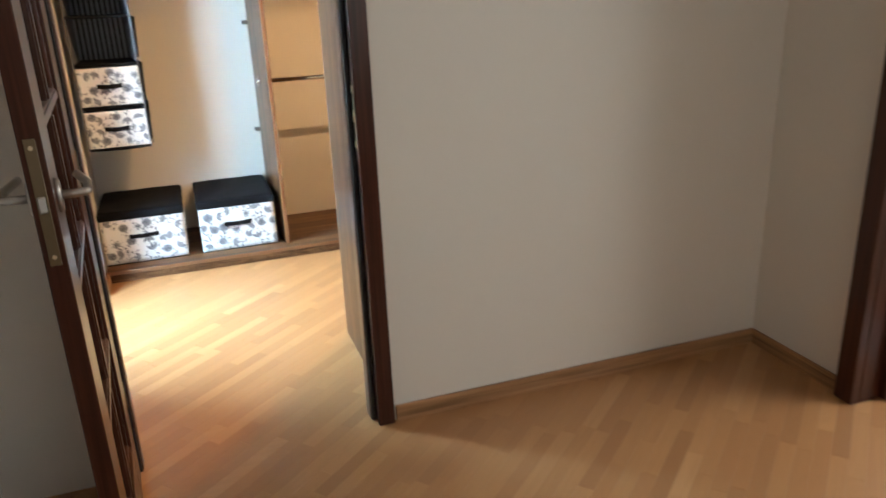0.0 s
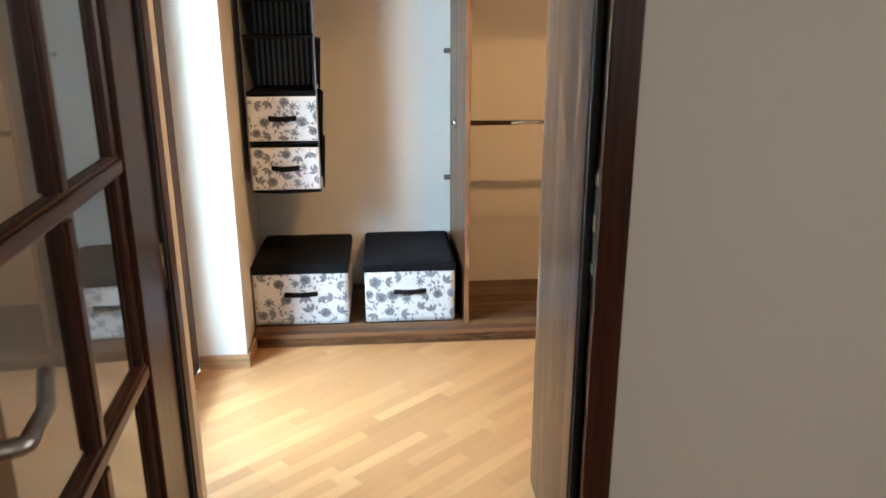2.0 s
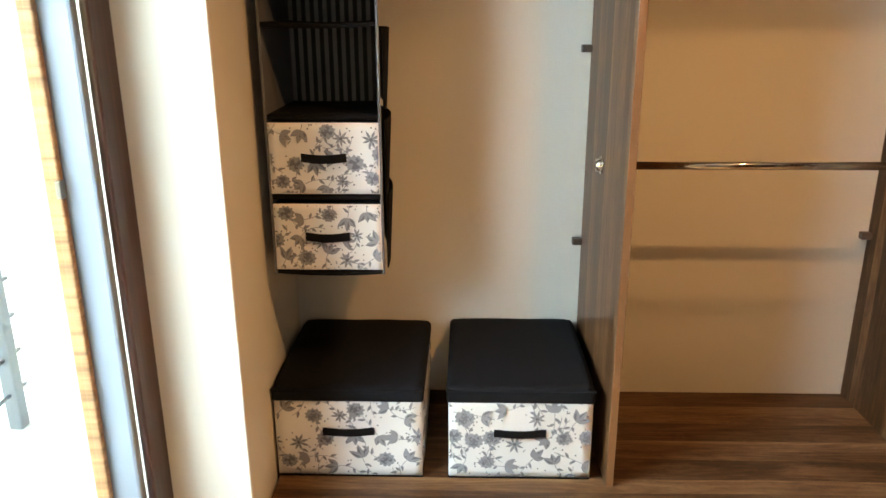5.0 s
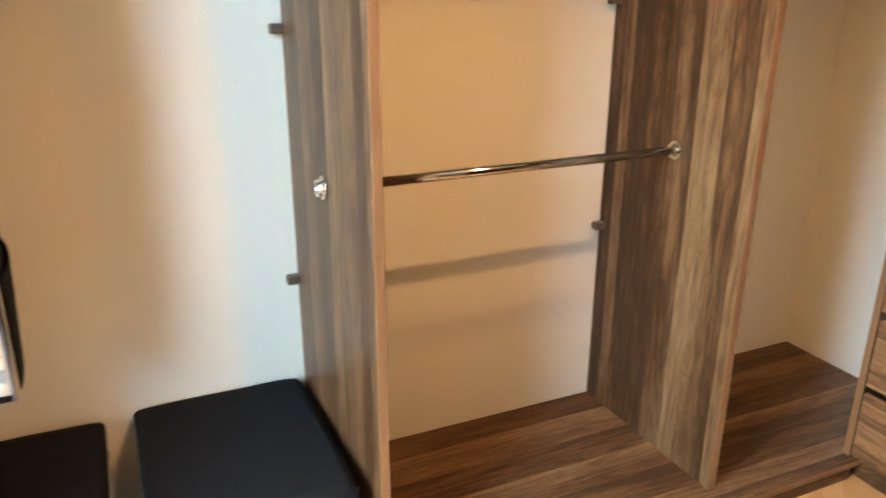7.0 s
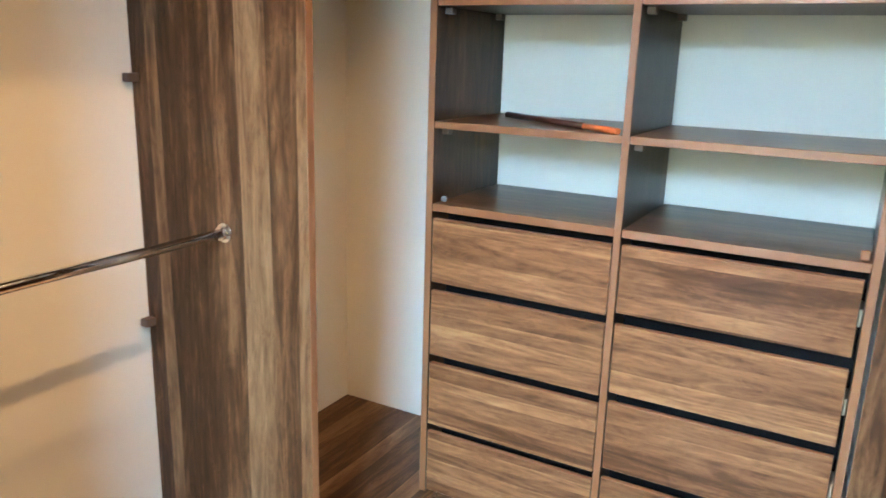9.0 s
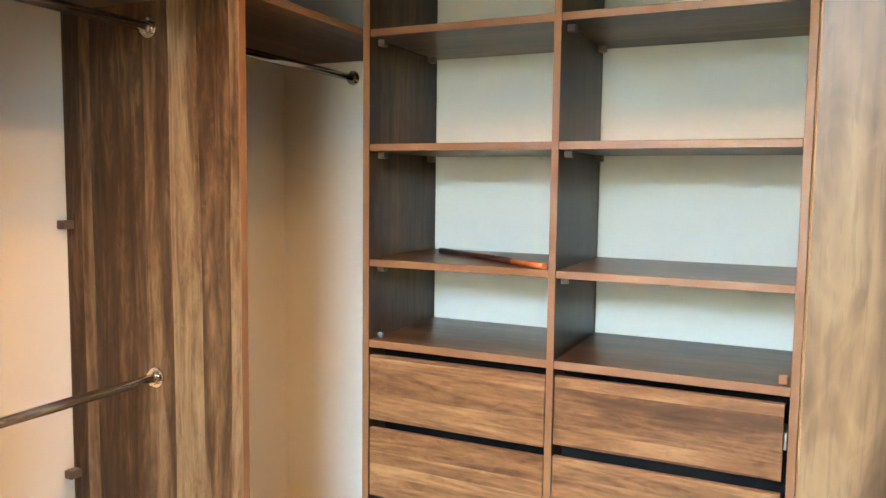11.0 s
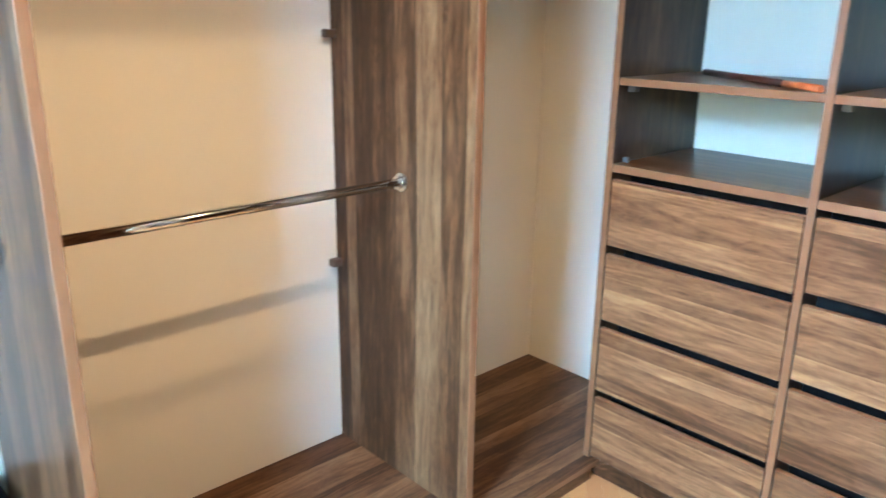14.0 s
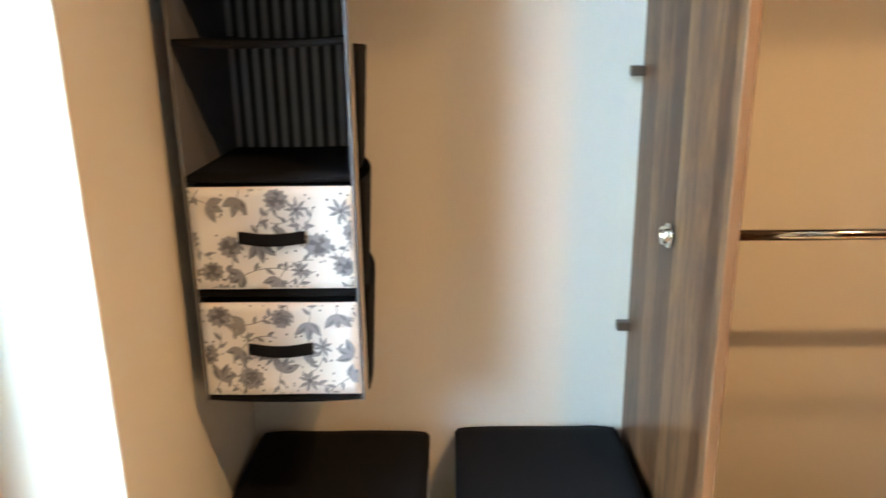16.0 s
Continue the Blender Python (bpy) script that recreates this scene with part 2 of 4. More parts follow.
CREAM_CLOTH = paint("cream_canvas", (0.78, 0.76, 0.73), 0.9, 0.05, 800.0, 0.3)
GREY_CLOTH = paint("grey_cloth", (0.13, 0.13, 0.14), 0.9, 0.2, 600.0, 0.3)
PRINT_MID = paint("grey_print", (0.36, 0.36, 0.38), 0.9, 0.5, 160.0, 0.2)
PRINT_DARK = paint("dark_grey_print", (0.17, 0.17, 0.19), 0.9, 0.5, 160.0, 0.2)
STRIPE = striped("striped_cloth", 0)
RUBBER = paint("black_seal", (0.012, 0.011, 0.011), 0.6, 0.2)
PEG = paint("brown_plastic", (0.10, 0.065, 0.045), 0.45, 0.2)
# near-black that paints the shade seen through the drawer gaps
GAP_SHADE = paint("drawer_gap_shade", (0.006, 0.005, 0.005), 0.8, 0.2, 260.0, 0.1, 0.1)
ALU = paint("grey_sash_cover", (0.25, 0.29, 0.34), 0.4, 0.08)
GLASS = clear_glass("clear_glass")
ORANGE = stained("orange_stick", (0.34, 0.085, 0.02), 1, 0.35)
DARK_STICK = stained("dark_stick", (0.035, 0.012, 0.008), 1, 0.3)

# ---- builders ----


def thing(name, at, label="", category="", group="", kind=""):
    ob = new(name)
    ob.empty_display_size = 0.05
    ob.location = at
    return tagged(ob, label, category, group, kind)


def part(name, bm, material, parent=None, label="", smooth=False):
    """One mesh object out of a bmesh in world coordinates, under a thing or a part."""
    me = bpy.data.meshes.new(name)
    if smooth:
        for f_ in bm.faces:
            f_.smooth = True
    bm.to_mesh(me)
    bm.free()
    for one in material if isinstance(material, (list, tuple)) else [material]:
        me.materials.append(one)
    ob = new(name, me)
    if parent:
        ob.parent = parent
        back = Matrix.Identity(4)
        p = parent
        while p:
            back = back @ Matrix.Translation(p.location).inverted() if p.parent is None else back
            p = p.parent
        ob.matrix_parent_inverse = back if parent.parent is None else Matrix.Identity(4)
    return tagged(ob, label)


def box(x0, x1, y0, y1, z0, z1, bevel=0.0, segs=1, bm=None):
    own = bmesh.new()
    bmesh.ops.create_cube(own, size=1)
    for v in own.verts:
        v.co = ((x0 + x1) / 2 + v.co.x * (x1 - x0), (y0 + y1) / 2 + v.co.y * (y1 - y0), (z0 + z1) / 2 + v.co.z * (z1 - z0))
    if bevel:
        bmesh.ops.bevel(own, geom=own.edges[:], offset=bevel, segments=segs, affect="EDGES", profile=0.5)
    return joined(bm, own) if bm else own


def joined(bm, other):
    me = bpy.data.meshes.new("tmp")
    other.to_mesh(me)
    other.free()
    bm.from_mesh(me)
    bpy.data.meshes.remove(me)
    return bm


def rod(a, b, r, n=20, bm=None, r2=None):
    own = bmesh.new()
    a, b = Vector(a), Vector(b)
    bmesh.ops.create_cone(own, cap_ends=True, segments=n, radius1=r, radius2=r if r2 is None else r2, depth=(b - a).length)
    own.transform(Matrix.Translation((a + b) / 2) @ (b - a).to_track_quat("Z", "Y").to_matrix().to_4x4())
    for f_ in own.faces:
        f_.smooth = len(f_.verts) == 4
    return joined(bm, own) if bm else own


def tube(points, r, n=12, flat=1.0):
    """A bent bar through some points; flat squeezes its section."""
    own = bmesh.new()
    rings = []
    pts = [Vector(p) for p in points]
    for i, p in enumerate(pts):
        d = (pts[min(i + 1, len(pts) - 1)] - pts[max(i - 1, 0)]).normalized()
        side = d.cross(Vector((0, 0, 1))).normalized()
        up = side.cross(d)
        rings.append([own.verts.new(p + r * (math.cos(a) * side * flat + math.sin(a) * up)) for a in (math.tau * k / n for k in range(n))])
    for lo, hi in zip(rings, rings[1:]):
        for k in range(n):
            own.faces.new((lo[k], lo[(k + 1) % n], hi[(k + 1) % n], hi[k])).smooth = True
    own.faces.new(rings[0]), own.faces.new(rings[-1][::-1])
    bmesh.ops.recalc_face_normals(own, faces=own.faces[:])
    return own


def board(name, x0, x1, y0, y1, z0, z1, material, parent, edge=None, label=""):
    """A laminated board; edge: the side that carries the reddish edge band, such as '-y'."""
    bm = box(x0, x1, y0, y1, z0, z1, 0.0012)
    if edge:
        axis, sign = "xyz".index(edge[1]), -1 if edge[0] == "-" else 1
        bm.normal_update()
        for f_ in bm.faces:
            if f_.normal[axis] * sign > 0.6:
                f_.material_index = 1
    return part(name, bm, [material, EDGE] if edge else material, parent, label)


def structure(name, bm, material, label, category):
    ob = part(name, bm, material)
    return tagged(ob, label, category, "", "structure")


# ---- the shell: floor, walls, ceiling ----
BACK, RIGHT, LEFT, WIN = 4.545, 2.490, -0.375, -0.64
DOOR_L, DOOR_R, WALL_Y0, WALL_Y1 = -0.212, 0.570, 1.938, 2.03
TOP = 2.50

structure("subfloor", box(-0.95, 2.9, -2.2, 4.8, -0.12, -0.0125), CONCRETE, "grey screed slab under the oak parquet", "floor")
structure("ceiling", box(-0.785, 3.9, -2.2, 4.8, TOP, TOP + 0.15), CEIL, "plain white painted ceiling", "ceiling")
structure("wall_back", box(-0.95, 2.75, BACK, BACK + 0.2, -0.12, TOP), WALL, "smooth cream painted wall behind the wardrobe", "wall")
structure("wall_right", box(RIGHT, RIGHT + 0.2, WALL_Y1, BACK, -0.12, TOP), WALL, "smooth cream painted wall behind the drawers", "wall")
# door wall: two sides and the lintel
structure("wall_door_left", box(-0.95, DOOR_L - 0.05, WALL_Y0, 2.00, -0.12, TOP), WALL, "cream painted wall beside the closet door", "wall")
structure("wall_door_right", box(DOOR_R + 0.05, RIGHT + 0.2, WALL_Y0, WALL_Y1, -0.12, TOP), WALL, "cream painted wall beside the closet door", "wall")
structure("wall_lintel", box(DOOR_L - 0.05, DOOR_R + 0.05, WALL_Y0, WALL_Y1, 2.10, TOP), WALL, "cream painted wall over the closet door", "wall")
# window wall: pier by the door, pier by the wardrobe, lintel
structure("wall_window_near", box(-0.785, LEFT, 2.00, 2.630, -0.12, TOP, 0.004, 2), WALL, "cream painted wall between door and balcony window", "wall")
bm = box(-0.785, -0.430, 3.688, BACK, -0.12, TOP, 0.004, 2)
for v in bm.verts:
    if v.co.x > -0.6 and v.co.y > 4.2:
        v.co.x -= 0.045
structure("wall_pier", bm, WALL, "cream painted pier between balcony window and wardrobe", "wall")
structure("wall_window_lintel", box(-0.785, LEFT - 0.02, 2.630, 3.688, 2.40, TOP), WALL, "cream painted wall over the balcony window", "wall")
# hallway
structure("wall_hall_left", box(-0.82, -0.62, -2.2, WALL_Y0, -0.12, TOP), WHITE, "pale painted hallway wall", "wall")
structure("wall_hall_back", box(-0.95, 3.9, -2.2, -2.0, -0.12, TOP), WALL, "cream painted hallway end wall", "wall")
structure("wall_hall_right", box(2.24, 2.37, 1.40, WALL_Y0, -0.12, TOP), WALL, "cream painted hallway side wall", "wall")
structure("wall_hall_right_near", box(2.24, 2.37, -2.2, 0.48, -0.12, TOP), WALL, "cream painted hallway side wall", "wall")
structure("wall_hall_right_lintel", box(2.24, 2.37, 0.48, 1.40, 2.10, TOP), WALL, "cream painted wall over the hallway door", "wall")
structure("wall_next_room", box(3.6, 3.9, -2.2, WALL_Y1, -0.12, TOP), WHITE, "white painted wall of the next room", "wall")
structure("wall_next_room_end", box(2.687, 3.6, WALL_Y0, WALL_Y1, -0.12, TOP), WHITE, "white painted wall of the next room", "wall")

# ---- baseboards ----


def baseboard(x0, x1, y0, y1, material):
    ob = structure("baseboard", box(x0, x1, y0, y1, -0.012, 0.062, 0.003, 2), material, "narrow oak baseboard along the painted wall", "baseboard")
    return ob


baseboard(0.655, 2.238, WALL_Y0 - 0.014, WALL_Y0 - 0.001, OAK_TRIM)
baseboard(2.226, 2.239, 1.46, WALL_Y0 - 0.015, OAK_TRIM_Y)
baseboard(-0.638, -0.417, 3.674, 3.687, OAK_TRIM)
baseboard(-0.432, -0.417, 3.688, 3.862, OAK_TRIM_Y)
baseboard(LEFT + 0.001, LEFT + 0.014, 2.02, 2.630, OAK_TRIM_Y)
baseboard(-0.638, LEFT + 0.014, 2.631, 2.644, OAK_TRIM)

# ---- closet door frame ----


def door_frame():
    frame_ = thing("door_frame", (0.2, WALL_Y0, 0), "dark mahogany door lining with flat casings and black seal", "door frame", "", "structure")
    for s, x in ((-1, DOOR_L), (1, DOOR_R)):
        lo, hi = sorted((x, x + s * 0.048))
        deep = 2.012 if s < 0 else WALL_Y1 + 0.004
        part("lining", box(lo, hi, 1.972, deep, 0, 2.06, 0.003, 2), JOINERY, frame_)
        lo, hi = sorted((x + s * 0.022, x + s * 0.048))
        part("rebate", box(lo, hi, WALL_Y0 - 0.006, 1.9705, 0, 2.08, 0.002), JOINERY, frame_)
        lo, hi = sorted((x + s * 0.003, x + s * 0.020))
        part("seal", box(lo, hi, 1.960, 1.9715, 0, 2.06, 0.003, 2), RUBBER, frame_, "black rubber seal")
        lo, hi = sorted((x + s * 0.018, x + s * 0.077))
        part("casing", box(lo, hi, WALL_Y0 - 0.024, WALL_Y0 - 0.0065, 0, 2.14, 0.005, 3), JOINERY, frame_)
        lo, hi = sorted((x + s * 0.010, x + s * 0.08))
    part("head_lining", box(DOOR_L, DOOR_R, 1.972, WALL_Y1 + 0.004, 2.062, 2.10, 0.002), JOINERY, frame_)
    part("head_casing", box(DOOR_L - 0.024, DOOR_R + 0.024, WALL_Y0 - 0.024, WALL_Y0 - 0.0065, 2.08, 2.14, 0.005, 3), JOINERY, frame_)
    plate = part("strike_plate", box(DOOR_R + 0.0195, DOOR_R + 0.0215, 1.937, 1.957, 1.00, 1.215, 0.0006), BRONZE, frame_, "bronze strike plate")
    for z0, z1 in ((1.185, 1.207), (1.095, 1.130), (1.01, 1.032)):
        part("keeper", box(DOOR_R + 0.0172, DOOR_R + 0.0196, 1.939, 1.955, z0, z1, 0.0008), BRASS, plate, "pale brass keeper")
    return frame_


door_frame()


def lever(side, leaf, y, z):
    """A lever handle on one face of the leaf (side = 1 for the closet face)."""
    x = 0.0 if side > 0 else -0.040
    rose = bmesh.new()
    bmesh.ops.create_cone(rose, cap_ends=True, segments=28, radius1=0.026, radius2=0.023, depth=0.009)
    rose.transform(Matrix.Translation((x + side * 0.0045, y, z)) @ Matrix.Rotation(radians(90 * side), 4, "Y") @ Matrix.Diagonal((1.35, 0.8, 1, 1)))
    h = part("handle", rose, NICKEL, leaf, "satin nickel lever handle", True)
    pts = [(x, y, z), (x + side * 0.03, y, z), (x + side * 0.050, y + 0.006, z)]
    pts += [(x + side * (0.054 - 0.02 * max(0, k - 3) / 4), y + 0.012 + 0.0155 * k, z + 0.003 * k * 0.6) for k in range(8)]
    part("lever", tube(pts, 0.0085, 12), NICKEL, h)


def glass_door(hinge, angle, name, label, knobs=True):
    """A glazed leaf in its own coordinates: the hinge at the origin, the leaf along -y, its face at x = 0."""
    leaf = thing(name, (0, 0, 0), label, "door", "", "structure")
    w, top, bottom = 0.86, 2.035, 0.008
    g0, g1 = -0.170, -0.700
    mid = (g0 + g1) / 2
    rows = [0.210 + 0.353 * k for k in range(6)]
    rows[-1] = 1.93
    part("stile", box(-0.040, 0, g0, -0.002, bottom, top, 0.003, 2), JOINERY, leaf)
    part("stile", box(-0.040, 0, -w, g1, bottom, top, 0.003, 2), JOINERY, leaf)
    part("bottom_rail", box(-0.0395, -0.0005, g1, g0, bottom, rows[0], 0.002), RAIL_WOOD, leaf)
    part("top_rail", box(-0.0395, -0.0005, g1, g0, rows[-1], top, 0.002), RAIL_WOOD, leaf)

    def bar(y0, y1, z0, z1, material):
        bm = bmesh.new()
        for dx, s in ((0.0, 0.0), (0.009, 0.005)):
            box(-0.036 + dx / 2, -0.004 - dx / 2 + 0.001, y0 - s, y1 + s, z0 - (s if z1 - z0 < 0.1 else 0), z1 + (s if z1 - z0 < 0.1 else 0), 0.003, 2, bm)
        return part("glazing_bar", bm, material, leaf)

    for z in rows[1:-1]:
        bar(g1, g0, z - 0.011, z + 0.011, RAIL_WOOD)
    for lo, hi in zip(rows, rows[1:]):
        bar(mid - 0.011, mid + 0.011, lo + 0.018, hi - 0.018, JOINERY)
        for a, b in ((g1, mid), (mid, g0)):
            bead = bmesh.new()
            for y0, y1, z0, z1 in ((a, a + 0.014, lo, hi), (b - 0.014, b, lo, hi), (a, b, lo, lo + 0.014), (a, b, hi - 0.014, hi)):
                box(-0.031, -0.009, y0, y1, z0, z1, 0.004, 1, bead)
            part("bead", bead, JOINERY, leaf)
            part("pane", box(-0.022, -0.018, a + 0.004, b - 0.004, lo + 0.004, hi - 0.004), GLASS, leaf, "clear glass pane")
    if knobs:
        plate = part("lock_plate", box(-0.030, -0.010, -w - 0.0025, -w + 0.001, 1.030, 1.268, 0.0008), BRONZE, leaf, "bronze lock plate")
        bolt = box(-0.027, -0.013, -w - 0.012, -w - 0.002, 1.133, 1.163, 0.002)
        for v in bolt.verts:
            if v.co.y < -w - 0.006 and v.co.x > -0.02:
                v.co.y += 0.008
        part("latch", bolt, NICKEL, plate, "bright nickel latch")
        for z in (1.047, 1.252):
            part("screw", rod((-0.020, -w - 0.0042, z), (-0.020, -w - 0.002, z), 0.0042, 12), BRASS, plate)
        lever(1, leaf, -w + 0.062, 1.148)
        lever(-1, leaf, -w + 0.062, 1.148)
    for z in (0.25, 1.0, 1.8):
        part("hinge", rod((-0.004, 0.006, z), (-0.004, 0.006, z + 0.09), 0.0075, 14), BRONZE, leaf, "bronze hinge knuckle")
    leaf.matrix_basis = pose(*hinge, 0, 0, angle)
    return leaf


glass_door((-0.222, 1.955, 0), 4.0, "door_1", "open dark mahogany door with small glass panes and lever handle")
glass_door((2.330, 1.392, 0), 84.0, "door_2", "dark mahogany glazed door standing open into the next room", False)


def side_door_frame():
    frame_ = thing("door_frame", (2.27, 1.0, 0), "dark mahogany casing round the hallway side door", "door frame", "", "structure")
    for y0, y1 in ((1.382, 1.46), (0.42, 0.498)):
        part("casing", box(2.200, 2.2395, y0, y1, 0, 2.14, 0.005, 3), JOINERY, frame_)
    for y0, y1 in ((1.382, 1.3995), (0.4805, 0.498)):
        part("lining", box(2.2405, 2.38, y0, y1, 0, 2.08, 0.002), JOINERY, frame_)
    part("head_casing", box(2.216, 2.2395, 0.499, 1.381, 2.07, 2.14, 0.004, 2), JOINERY, frame_)


side_door_frame()

# ---- balcony window and what stands outside it ----


def balcony_window():
    win = thing("window_1", (WIN, 3.16, 0), "tall balcony window with dark wooden frame and grey sash cover", "window", "", "structure")
    y0, y1, z1 = 2.645, 3.686, 2.398
    for name, b in (("window_frame", (y1 - 0.105, y1, 0.0, z1)), ("window_frame", (y0, y0 + 0.105, 0.0, z1))):
        part(name, box(WIN - 0.02, WIN, b[0], b[1], b[2], b[3], 0.006, 3), JOINERY, win)
    part("window_frame", box(WIN - 0.02, WIN, y0 + 0.106, y1 - 0.106, 0.0, 0.150, 0.006, 3), RAIL_WOOD, win)
    part("window_frame", box(WIN - 0.02, WIN, y0 + 0.106, y1 - 0.106, z1 - 0.1, z1, 0.006, 3), RAIL_WOOD, win)
    a, b, lo, hi = y0 + 0.10, y1 - 0.10, 0.14, z1 - 0.09
    for c in ((b - 0.032, b, lo, hi), (a, a + 0.032, lo, hi), (a + 0.033, b - 0.033, lo, lo + 0.028), (a + 0.033, b - 0.033, hi - 0.05, hi)):
        part("sash", box(WIN - 0.135, WIN - 0.0215, c[0], c[1], c[2], c[3], 0.008, 2), ALU, win, "grey sash cover")
    for c in ((b - 0.052, b - 0.0325), (a + 0.0325, a + 0.052)):
        part("glazing_bead", box(WIN - 0.128, WIN - 0.090, c[0], c[1], lo + 0.029, hi - 0.051, 0.004, 2), OAK_TRIM, win, "pale brown wooden glazing bead")
    pane = part("pane", box(WIN - 0.112, WIN - 0.106, a + 0.030, b - 0.030, lo + 0.026, hi - 0.048), GLASS, win, "clear glass pane")
    pane.visible_shadow = False
    part("catch", box(WIN - 0.100, WIN - 0.088, b - 0.056, b - 0.033, 1.05, 1.09, 0.002), NICKEL, win, "small metal catch")
    part("stop", rod((WIN - 0.012, b - 0.03, 0.150), (WIN - 0.012, b - 0.03, 0.163), 0.007, 12), NICKEL, win)


balcony_window()
structure("balcony_floor", box(-2.4, -0.79, 0.6, 6.2, -0.20, -0.04), CONCRETE, "pale concrete balcony slab", "balcony")
structure("balcony_wall", box(-2.4, -0.96, 4.60, 4.8, -0.2, 2.9), WHITE, "pale rendered side wall of the balcony", "wall")


backdrop = shader("hazy_daylight", 1.0, 0.0, (0.8, 0.85, 0.9))
bt = backdrop[1]
bsep = bt.nodes.new("ShaderNodeSeparateXYZ")
bt.links.new(bt.nodes.new("ShaderNodeTexCoord").outputs["Object"], bsep.inputs[0])
leafy = node(bt, "ShaderNodeTexNoise", Scale=0.5, Detail=4.0)
bt.links.new(bt.nodes["Texture Coordinate"].outputs["Object"], leafy.inputs["Vector"])
rise = mathn(bt, "DIVIDE", mathn(bt, "ADD", bsep.outputs[2], mathn(bt, "MULTIPLY", leafy.outputs["Fac"], 1.6)), 12.0)
far = ramp(bt, [(0.0, (0.38, 0.34, 0.14)), (0.50, (0.44, 0.40, 0.16)), (0.58, (0.66, 0.85, 1.0)), (1.0, (0.62, 0.83, 1.0))])
bt.links.new(rise, far.inputs[0])
bt.links.new(far.outputs[0], backdrop[2].inputs["Emission Color"])
backdrop[2].inputs["Emission Strength"].default_value = 60.0
structure("backdrop", box(-14.2, -14.0, -48, 44, -0.4, 12), backdrop[0], "bright hazy sky over sunlit far trees", "backdrop")
MEADOW = paint("meadow_green", (0.20, 0.21, 0.08), 0.9, 0.4, 3.0, 0.5)
structure("ground", box(-14, -2.6, -48, 44, -3.2, -3.0), MEADOW, "sunlit yellow-green ground below the balcony", "ground")


def balcony_railing():
    rail = thing("balcony_railing", (-1.5, 3.0, -0.04), "grey painted steel balcony railing with thin bars", "railing")
    for y in (4.42, 3.2, 2.0, 0.8):
        part("post", box(-1.55, -1.50, y - 0.025, y + 0.025, -0.04, 0.93, 0.003), RAILING, rail)
        part("bracket", rod((-1.525, y, 0.93), (-1.525, y, 1.0), 0.009, 10), RAILING, rail)
    part("handrail", rod((-1.525, 0.6, 1.02), (-1.525, 4.5, 1.02), 0.024, 14), RAILING, rail)
    for k in range(6):
        z = 0.10 + 0.14 * k
        part("bar", rod((-1.525, 0.6, z), (-1.525, 4.5, z), 0.008, 10), RAILING, rail)


balcony_railing()

# ---- wardrobe along the back wall ----
BASE_Z, FRONT = 0.066, 3.944


def clothes_rail(x0, x1, y, z, label, sockets=True):
    ob = thing("clothes_rail", ((x0 + x1) / 2, y, z), label, "rail")
    part("bar", rod((x0 + 0.003, y, z), (x1 - 0.003, y, z), 0.0125, 24), CHROME, ob)
    for x, s in ((x0, 1), (x1, -1)):
        bm = rod((x, y, z), (x + s * 0.005, y, z), 0.0255, 28)
        rod((x + s * 0.004, y, z), (x + s * 0.019, y, z), 0.0175, 24, bm)
        fl = part("flange", bm, CHROME, ob)
        for a in (90, 210, 330):
            dy, dz = 0.0213 * math.cos(radians(a)), 0.0213 * math.sin(radians(a))
            part("screw", rod((x + s * 0.004, y + dy, z + dz), (x + s * 0.0075, y + dy, z + dz), 0.0035, 10), NICKEL, fl)
    return ob


